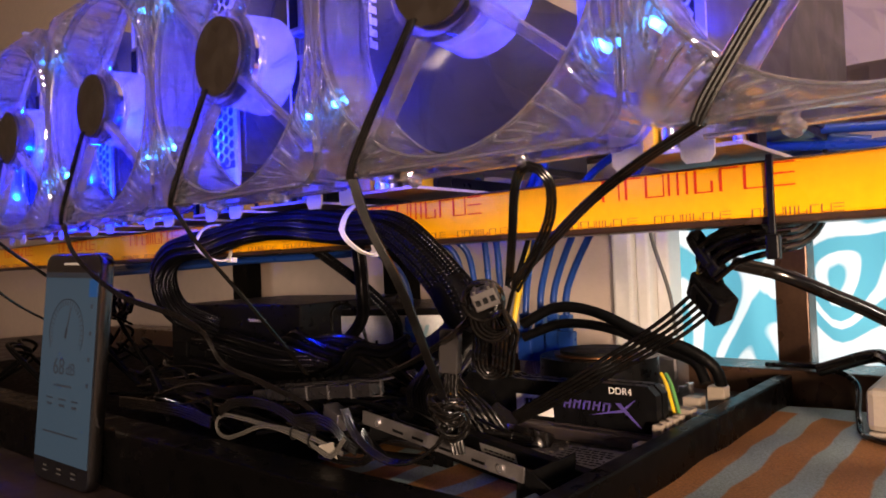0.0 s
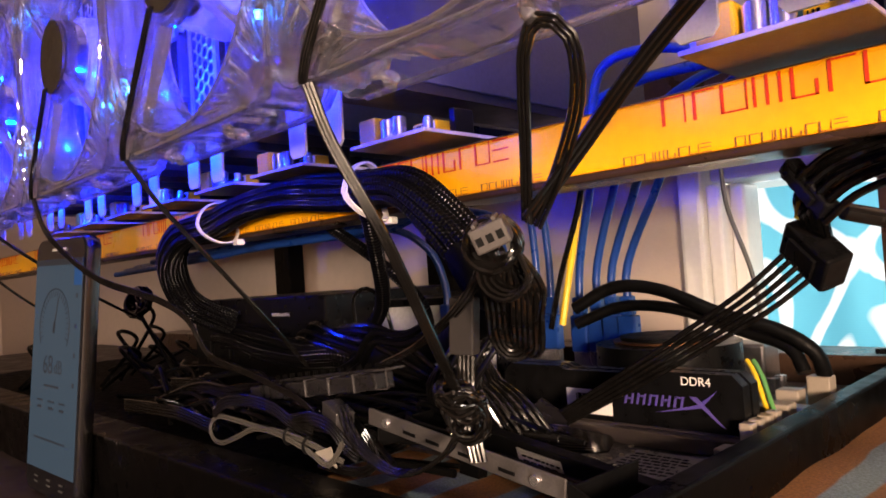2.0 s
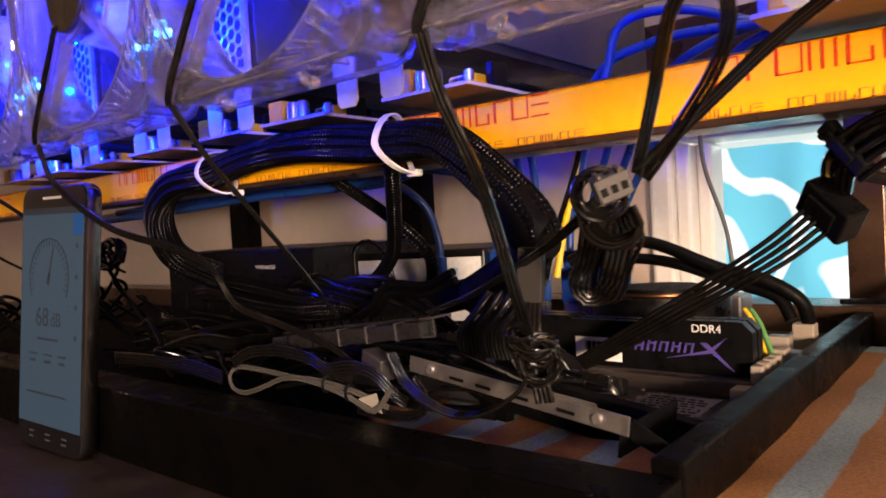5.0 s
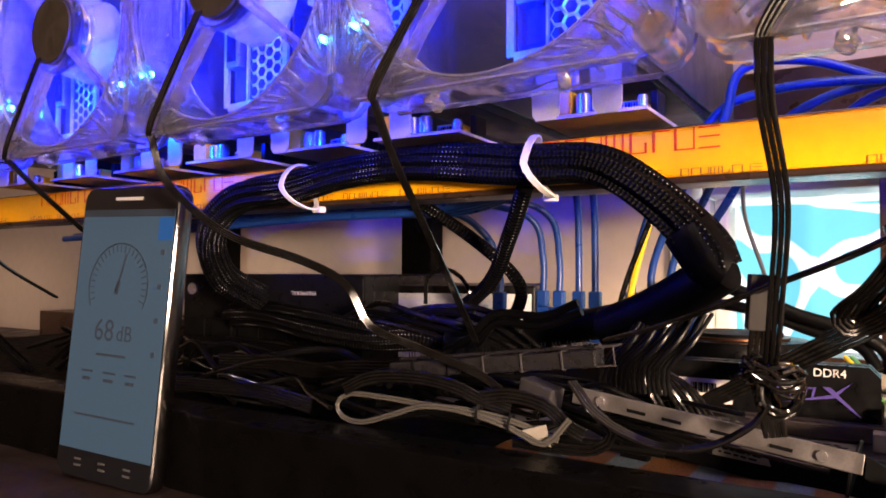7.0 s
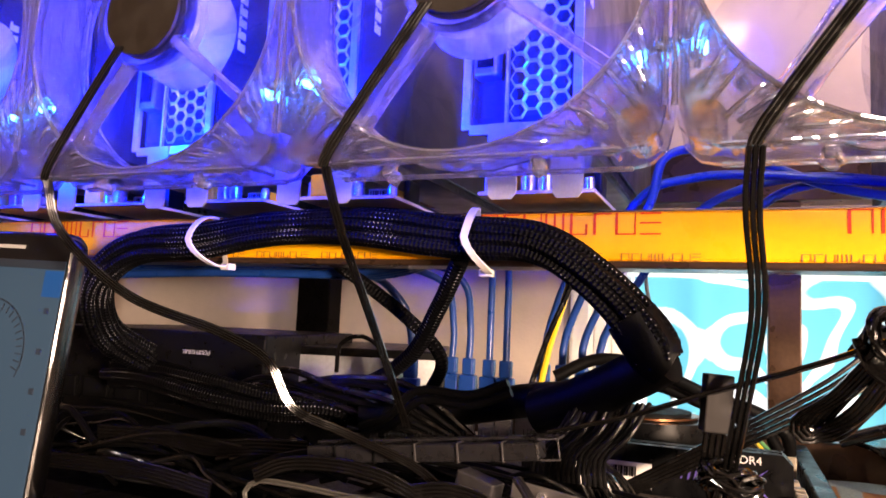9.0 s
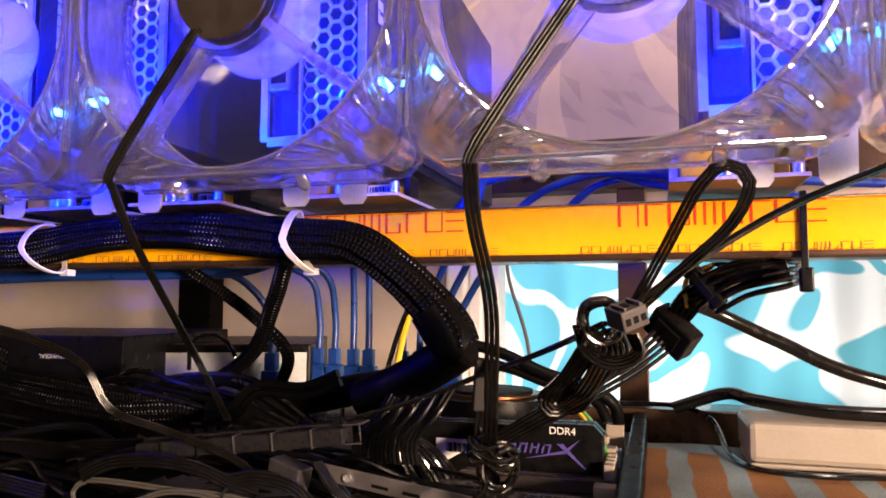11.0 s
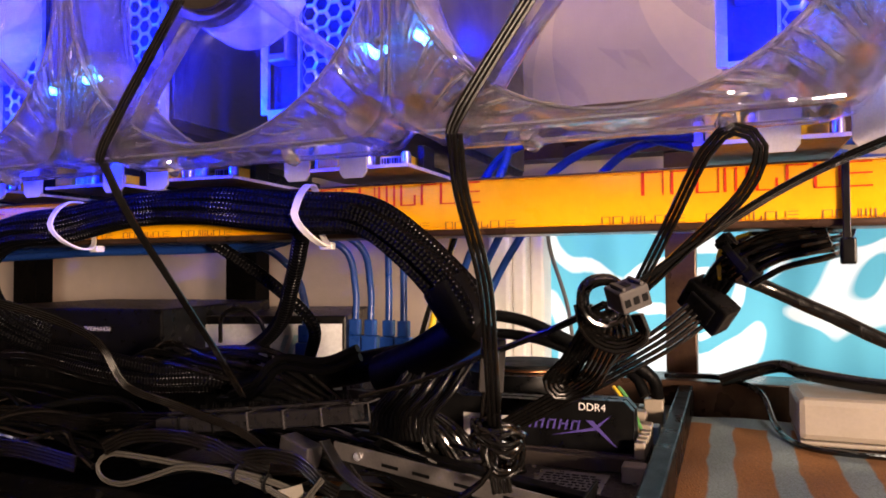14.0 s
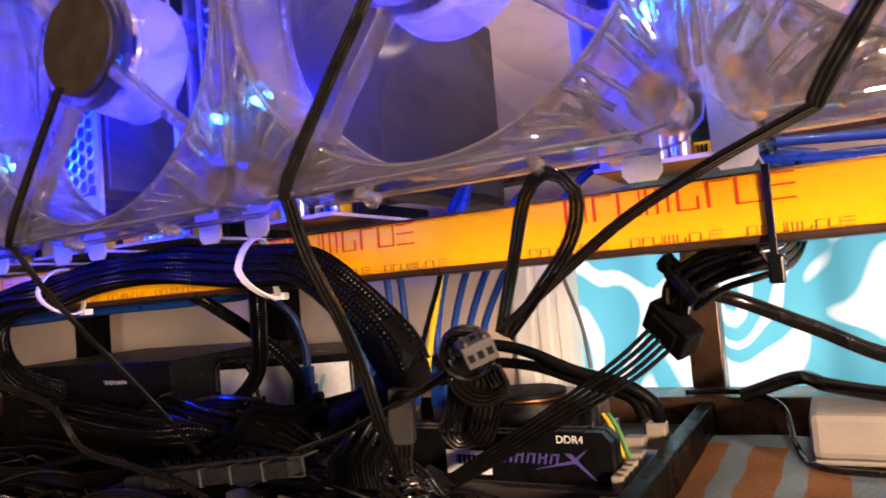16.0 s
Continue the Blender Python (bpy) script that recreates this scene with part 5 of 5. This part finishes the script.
# lead of the fan to the east: runs down to the white plug, thick with its twin
ribbon("fan_lead", "flat black fan lead slanting down to a dark plug", [(0.1200, -0.0010, 0.1575), (0.100, 0.008, 0.151), (0.080, 0.018, 0.143), (0.060, 0.026, 0.131), (0.043, 0.030, 0.119)], 0.00078, 3, up=(0, 0, 1))
ribbon("fan_lead", "flat black fan lead folded in a hanging loop", [(0.042, 0.030, 0.118), (0.051, 0.020, 0.134), (0.060, 0.010, 0.150), (0.0665, 0.007, 0.1545), (0.0720, 0.009, 0.150), (0.068, 0.016, 0.140), (0.055, 0.026, 0.128), (0.043, 0.032, 0.117)], 0.00058, 3, up=(0, 1, 0))


def coil(name, label, c, axis, r, turns, wire, material, squash=1.0, seed=0, z_jit=0.002):
    """A tied coil of thin wire: loops that cross one another."""
    rnd_ = random.Random(seed)
    t = thing(name, label, "cable")
    for w in range(turns):
        pts = []
        ph = rnd_.random() * 6
        tilt = Euler((rnd_.uniform(-0.5, 0.5), rnd_.uniform(-0.5, 0.5), rnd_.uniform(-0.3, 0.3))).to_matrix() @ Euler(axis).to_matrix()
        rr = r * rnd_.uniform(0.75, 1.1)
        for k in range(13):
            a = ph + 2 * math.pi * k / 12
            pts.append(Vector(c) + tilt @ Vector((rr * math.cos(a), rr * squash * math.sin(a), rnd_.uniform(-z_jit, z_jit))))
        bm_ = bmesh.new()
        tube(bm_, pts, wire, 7, 0.003)
        part("wire", bm_, material, t, smooth=True)
    return t


coil("tied_lead", "fan lead wrapped round itself in a small knot", (-0.006, 0.052, 0.0680), (radians(14), radians(8), 0), 0.0088, 10, 0.0008, WIRE_SOFT, 0.65, 3, 0.0018)
coil("tied_lead", "upright loops of the knotted fan lead", (-0.004, 0.052, 0.0635), (radians(90), 0, radians(25)), 0.0062, 9, 0.0007, WIRE_SOFT, 1.3, 5, 0.0014)
ribbon("fan_lead", "thin lead swinging from the hub to the knot", [(-0.073, 0.056, 0.060), (-0.064, 0.053, 0.051), (-0.052, 0.051, 0.045), (-0.037, 0.050, 0.042), (-0.023, 0.050, 0.045), (-0.011, 0.051, 0.053), (-0.007, 0.052, 0.060)], 0.0008, 3, up=(0, 0, 1))
# grey three-pin plug, with its lead wound in a ring behind it
PLUG_GREY = mat("worn_grey_nylon", (0.048, 0.043, 0.042), 0.5, vary=0.12, scale=300, spec=0.3)
plug = thing("fan_plug", "grey three-pin fan plug hanging in its wound lead", "plug")
bm = bmesh.new()
box(bm, (-0.0042, -0.0040, -0.0030), (0.0042, 0.0050, 0.0030), 0.0005)
box(bm, (-0.0030, -0.0040, 0.0030), (-0.0020, 0.0030, 0.0040), 0.0002)
box(bm, (0.0020, -0.0040, 0.0030), (0.0030, 0.0030, 0.0040), 0.0002)
part("shell", bm, PLUG_GREY, plug)
for x in (-0.0025, 0.0, 0.0025):
    bm = bmesh.new()
    box(bm, (x - 0.0008, -0.0042, -0.0012), (x + 0.0008, -0.0041, 0.0008))
    part("socket", bm, BLACK_MATTE, plug)
    bm = bmesh.new()
    box(bm, (x - 0.0007, -0.0015, 0.00305), (x + 0.0007, 0.0020, 0.0033))
    part("window_slot", bm, BLACK_MATTE, plug)
plug.matrix_world = pose(0.0405, 0.0185, 0.1152, 12, -20, 32)
coil("tied_lead", "fan lead wound in a ring behind its plug", (0.0325, 0.0280, 0.1135), (radians(90), 0, radians(30)), 0.0066, 7, 0.0008, WIRE_SOFT, 1.0, 17, 0.0010)
for k in range(3):
    d = 0.0022 * (k - 1)
    ribbon("fan_lead", "fan lead folded below its plug in a long loop", [(0.0330 + d, 0.0300 + d, 0.1100), (0.0235 + d, 0.0400, 0.0985 + d), (0.0150 + d, 0.0500, 0.0880), (0.0145, 0.0545 + d, 0.0835), (0.0200 + d, 0.0540, 0.0845), (0.0280 + d, 0.0450, 0.0930 + d), (0.0350 + d, 0.0370, 0.1030), (0.0355, 0.0310, 0.1110)], 0.00075, 4, up=(0.5, -0.8, 0), step=0.002)
ribbon("fan_lead", "loose turn of lead slung under the ring", [(0.0260, 0.0330, 0.1120), (0.0290, 0.0300, 0.1040), (0.0360, 0.0290, 0.1010), (0.0430, 0.0280, 0.1040), (0.0415, 0.0270, 0.1100)], 0.00075, 4, up=(0, 0, 1), step=0.002)
ribbon("fan_lead", "thin lead drawn across to the fan hub", [(0.034, 0.026, 0.113), (0.015, 0.040, 0.104), (-0.010, 0.055, 0.094), (-0.040, 0.066, 0.082), (-0.066, 0.072, 0.074)], 0.0007, 3, up=(0, 0, 1))
# grey plug that hangs by the knotted lead
plug2 = thing("fan_plug", "grey four-pin plug hanging on its wires", "plug")
bm = bmesh.new()
box(bm, (-0.0042, -0.003, -0.009), (0.0042, 0.003, 0.009), 0.0005)
part("shell", bm, mat("dull_grey_nylon", (0.022, 0.020, 0.020), 0.6, vary=0.1, scale=300, spec=0.12), plug2)
plug2.matrix_world = pose(-0.010, 0.060, 0.090, 0, 4, 20)
ribbon("plug_lead", "wires below the grey plug", [(-0.010, 0.060, 0.081), (-0.011, 0.060, 0.070), (-0.008, 0.058, 0.058), (-0.006, 0.058, 0.048)], 0.0009, 4, up=(0, 1, 0))

# ---- power connectors tied under the rail ----


def connector(name, label, m, w, d, h, sockets):
    t = thing(name, label, "connector")
    bm_ = bmesh.new()
    box(bm_, (-w / 2, -d / 2, -h / 2), (w / 2, d / 2, h / 2), 0.0010)
    box(bm_, (-w * 0.30, -d / 2 - 0.0016, -h * 0.30), (w * 0.30, -d / 2, h * 0.30), 0.0005)
    part("shell", bm_, BLACK_PLASTIC, t)
    for k in range(sockets):
        bm_ = bmesh.new()
        cx = -w / 2 + w * (k + 0.5) / sockets
        box(bm_, (cx - w * 0.3 / sockets, -d * 0.25, -h / 2 - 0.0016), (cx + w * 0.3 / sockets, d * 0.25, -h / 2), 0.0004)
        part("socket", bm_, BLACK_MATTE, t)
    t.matrix_world = m
    return t


connector("power_connector", "black drive power connector hanging from its wires", pose(0.0560, 0.182, 0.1055, 20, 42, -25), 0.024, 0.011, 0.016, 5)
connector("power_connector", "slim black power connector hanging below the rail", pose(0.0690, 0.141, 0.1270, 10, 52, -20), 0.022, 0.006, 0.006, 5)
ribbon("power_lead", "row of black power wires running down to the board", [(0.051, 0.178, 0.1010), (0.036, 0.176, 0.0890), (0.012, 0.174, 0.0740), (-0.022, 0.170, 0.0540), (-0.052, 0.166, 0.0370)], 0.0011, 5, up=(-0.37, -0.41, 0.72), across=(1, 0), taper=(1.5, 0.7))
ribbon("power_lead", "row of black power wires tied to the rail", [(0.0690, 0.140, 0.1220), (0.082, 0.132, 0.1290), (0.098, 0.126, 0.1325), (0.107, 0.146, 0.1355), (0.112, 0.158, 0.1480), (0.114, 0.168, 0.1660)], 0.0013, 5, up=(0.4, 0.13, -0.9), across=(1, 0), taper=(1.5, 0.8))
ribbon("power_lead", "wires between the two power connectors", [(0.059, 0.176, 0.114), (0.066, 0.152, 0.123), (0.080, 0.134, 0.130), (0.100, 0.126, 0.133)], 0.0013, 5, up=(0, 0, 1), across=(0.5, 0.8))
for k, c in enumerate((YELLOW_WIRE, WIRE, WIRE)):
    cable("power_wire", "single wire bowed behind the connectors", [(0.062, 0.150, 0.118), (0.062 + 0.003 * k, 0.160, 0.130), (0.074, 0.158, 0.137), (0.086, 0.150, 0.135)], 0.0012, c)
bm = bmesh.new()
box(bm, (0.1025, 0.1135, 0.1325), (0.1050, 0.1150, 0.1630), 0.0003)
box(bm, (0.1015, 0.1120, 0.1235), (0.1065, 0.1160, 0.1330), 0.0008)
tagged(link_bm("cable_tie", bm, BLACK_PLASTIC), "black cable tie holding wires to the rail", "cable tie")
connector("power_connector", "black square plug at the end of the power wires", pose(-0.0620, 0.1640, 0.0330, 15, 35, 20), 0.018, 0.014, 0.014, 2)
for k in range(9):
    cable("power_wire", "black wire curling beside the memory", [(-0.060 + 0.0008 * k, 0.160, 0.0340 - 0.0005 * k), (-0.048, 0.156 - 0.001 * k, 0.0350 - 0.0010 * k), (-0.034 + 0.0008 * k, 0.156, 0.0340 - 0.0009 * k), (-0.0285, 0.164, 0.0310 - 0.0006 * k), (-0.034, 0.176, 0.0265)], 0.0011, WIRE_SOFT, group="wires beside the memory")

# mains leads on the cloth and round the adapter
cable("mains_lead", "thick black lead crossing before the curtain", [(0.062, 0.200, 0.121), (0.080, 0.218, 0.1140), (0.110, 0.222, 0.0995), (0.150, 0.222, 0.0820), (0.240, 0.240, 0.064), (0.40, 0.25, 0.055)], 0.0036, WIRE, seg=12)
cable("mains_lead", "thick black lead lying over the adapter box", [(0.060, 0.372, 0.043), (0.095, 0.362, 0.056), (0.112, 0.340, 0.0545), (0.150, 0.318, 0.0520), (0.210, 0.312, 0.0525), (0.300, 0.322, 0.054), (0.40, 0.34, 0.05)], 0.0045, WIRE, seg=12)
cable("thin_lead", "thin black lead trailing over the rail onto the cloth", [(0.020, 0.390, 0.0420), (0.060, 0.380, 0.0435), (0.084, 0.360, 0.0380), (0.092, 0.320, 0.0230), (0.104, 0.282, 0.0210), (0.140, 0.272, 0.0210), (0.175, 0.276, 0.0215), (0.260, 0.270, 0.0215)], 0.0018, WIRE)
cable("thin_lead", "thin grey lead hanging before the window", [(-0.072, 0.400, 0.170), (-0.070, 0.402, 0.140), (-0.056, 0.400, 0.095), (-0.050, 0.396, 0.060)], 0.0016, mat("grey_lead", (0.10, 0.10, 0.10), 0.4))
for k, (c, dx) in enumerate(((YELLOW_WIRE, 0), (mat("green_wire", (0.10, 0.30, 0.08), 0.4), 0.003))):
    cable("board_wire", "thin coloured wire plugged beside the memory", [(0.004 + dx, 0.238, 0.056), (0.010 + dx, 0.232, 0.050), (0.018 + dx, 0.222, 0.036)], 0.0011, c)

for k in range(5):
    cable("supply_cable", "black cable looping out of the power supply", [(-0.300 + 0.012 * k, 0.178 - 0.004 * k, 0.062 + 0.004 * (k % 2)), (-0.262 + 0.010 * k, 0.158, 0.070 + 0.005 * (k % 3)), (-0.222 + 0.010 * k, 0.150, 0.068 + 0.003 * k), (-0.178 + 0.006 * k, 0.150, 0.060 + 0.004 * k), (-0.140 + 0.005 * k, 0.160, 0.050)], 0.0019, DULL_WIRE if k % 2 else WIRE, group="cables before the power supply")
cable("thin_lead", "thin black lead arched over the power supply", [(-0.215, 0.172, 0.080), (-0.212, 0.170, 0.096), (-0.198, 0.170, 0.101), (-0.186, 0.172, 0.092), (-0.182, 0.176, 0.070)], 0.0013, WIRE)

# ---- tangle on the floor of the rig ----
PALE_LEAD = mat("pale_grey_lead", (0.060, 0.056, 0.050), 0.32, spec=0.35)
FAN_WIRE = mat("satin_black_wire", (0.004, 0.0038, 0.0038), 0.38, vary=0.2, scale=200, spec=0.3)
LOOP = [(-0.074, 0.056, 0.046), (-0.084, 0.056, 0.036), (-0.097, 0.0555, 0.040), (-0.112, 0.055, 0.0435), (-0.127, 0.055, 0.045), (-0.140, 0.055, 0.044), (-0.154, 0.055, 0.039), (-0.171, 0.056, 0.034), (-0.182, 0.057, 0.035),
        (-0.186, 0.058, 0.040), (-0.180, 0.059, 0.045), (-0.159, 0.058, 0.0455), (-0.137, 0.057, 0.0448), (-0.117, 0.057, 0.0446), (-0.097, 0.057, 0.0425), (-0.080, 0.060, 0.0370)]
ribbon("fan_lead", "pale grey lead tied in a long loop in the tangle", LOOP, 0.0006, 2, up=(0, 1, 0), group="leads in the tangle", material=PALE_LEAD)
for x, z in ((-0.112, 0.0440), (-0.098, 0.0420)):
    bm = bmesh.new()
    tube(bm, [(x + 0.0003 * math.cos(q), 0.0562 + 0.0024 * math.sin(q), z + 0.0034 * math.cos(q)) for q in (0, 1.05, 2.09, 3.14, 4.19, 5.24, 6.28)], 0.0006, 6, 0.001)
    tagged(link_bm("cable_tie", bm, BLACK_PLASTIC, smooth=True), "thin black tie round the looped lead", "cable tie")
ribbon("fan_lead", "flat dark lead bowed over the looped lead", [(-0.182, 0.058, 0.047), (-0.167, 0.058, 0.0535), (-0.144, 0.058, 0.0555), (-0.125, 0.058, 0.0535), (-0.113, 0.058, 0.0495), (-0.100, 0.060, 0.046)], 0.0007, 4, up=(0, 1, 0), group="leads in the tangle")
ribbon("fan_lead", "flat dark lead ending at the tied loop", [(-0.112, 0.058, 0.0500), (-0.100, 0.059, 0.0520), (-0.086, 0.059, 0.0500), (-0.076, 0.059, 0.0430), (-0.070, 0.060, 0.0400)], 0.0007, 4, up=(0, 1, 0), group="leads in the tangle")
ribbon("fan_lead", "short dark lead curling under the hub", [(-0.066, 0.060, 0.050), (-0.0595, 0.060, 0.042), (-0.066, 0.060, 0.0355), (-0.081, 0.060, 0.0340), (-0.100, 0.062, 0.0335)], 0.0007, 3, up=(0, 1, 0), group="leads in the tangle")
ribbon("fan_lead", "flat dark lead running along the floor of the rig", [(-0.330, 0.070, 0.036), (-0.307, 0.070, 0.037), (-0.271, 0.070, 0.038), (-0.245, 0.070, 0.038), (-0.215, 0.072, 0.034)], 0.0008, 5, up=(0, 1, 0), group="leads in the tangle")
ribbon("fan_lead", "flat dark lead lying along the braided cables", [(-0.303, 0.090, 0.048), (-0.262, 0.090, 0.050), (-0.232, 0.090, 0.048), (-0.207, 0.090, 0.051), (-0.178, 0.090, 0.053)], 0.0008, 5, up=(0, 1, 0), group="leads in the tangle")
for k in range(15):
    u = k / 14
    cable("power_wire", "black power wire fanned out below the heat-shrink sleeve", [(-0.066 + 0.030 * u, 0.113 - 0.002 * (k % 2), 0.080 + 0.003 * u), (-0.070 + 0.028 * u, 0.1085 - 0.002 * (k % 3), 0.071), (-0.080 + 0.028 * u, 0.107, 0.060), (-0.082 + 0.030 * u, 0.110, 0.049)], 0.0009, FAN_WIRE, group="fanned power wires")
ribbon("taped_lead", "taped black lead dropping behind the hub", [(-0.175, 0.132, 0.056), (-0.158, 0.130, 0.063), (-0.144, 0.130, 0.076), (-0.118, 0.130, 0.076), (-0.099, 0.130, 0.083)], 0.0022, 2, up=(0, 1, 0), material=DULL_WIRE)
card = thing("paper_card", "small pale triangular card caught in the wires", "card")
bm = bmesh.new()
va, vb = [[bm.verts.new((x, y, z)) for x, z in ((0.0, 0.0), (-0.011, 0.0055), (-0.0015, 0.0085))] for y in (0.0, 0.0006)]
bm.faces.new(va)
bm.faces.new(vb[::-1])
for i in range(3):
    bm.faces.new((va[i], vb[i], vb[(i + 1) % 3], va[(i + 1) % 3]))
part("sheet", bm, mat("grey_card", (0.22, 0.20, 0.17), 0.6, vary=0.15, scale=200), card)
card.matrix_world = pose(-0.0825, 0.0585, 0.0345, 8, 0, 10)
rnd = random.Random(7)
for k in range(46):
    x = rnd.uniform(-0.36, -0.06)
    y = rnd.uniform(0.066, 0.150)
    z = 0.024 + rnd.random() * 0.026
    w = rnd.uniform(0.025, 0.075)
    cable("loose_wire", "black wire lying in the tangle before the board", [(x - w, y + rnd.uniform(-0.015, 0.015), max(0.0215, z + rnd.uniform(-0.01, 0.008))), (x - w * 0.4, y + rnd.uniform(-0.012, 0.012), z + 0.004),
          (x + w * 0.2, y + rnd.uniform(-0.012, 0.012), z + rnd.uniform(-0.002, 0.010)), (x + w, y + rnd.uniform(-0.015, 0.015), max(0.0215, z - 0.004))], rnd.choice((0.0011, 0.0013, 0.0018)), DULL_WIRE if k % 3 else WIRE, group="wires in the tangle")
for k in range(16):
    x = rnd.uniform(-0.66, -0.40)
    y = rnd.uniform(0.07, 0.26)
    z = 0.024 + rnd.random() * 0.06
    cable("loose_wire", "black wire in the far tangle", [(x - 0.06, y, 0.022), (x - 0.02, y + 0.02, z), (x + 0.02, y - 0.01, z + 0.01), (x + 0.06, y + 0.01, 0.024)], 0.0018, DULL_WIRE, group="wires in the far tangle")
coil("tied_lead", "tied black lead hanging at the far end of the rig", (-0.455, 0.130, 0.100), (radians(90), 0, 0), 0.018, 7, 0.0018, WIRE, 0.6, 31)
sock = thing("drive_plug", "small dull grey plug lying in the wires", "plug")
bm = bmesh.new()
box(bm, (-0.008, -0.004, -0.0045), (0.008, 0.004, 0.0045), 0.0006)
part("shell", bm, HUB_GREY, sock)
sock.matrix_world = pose(-0.090, 0.066, 0.0525, 0, 12, -15)
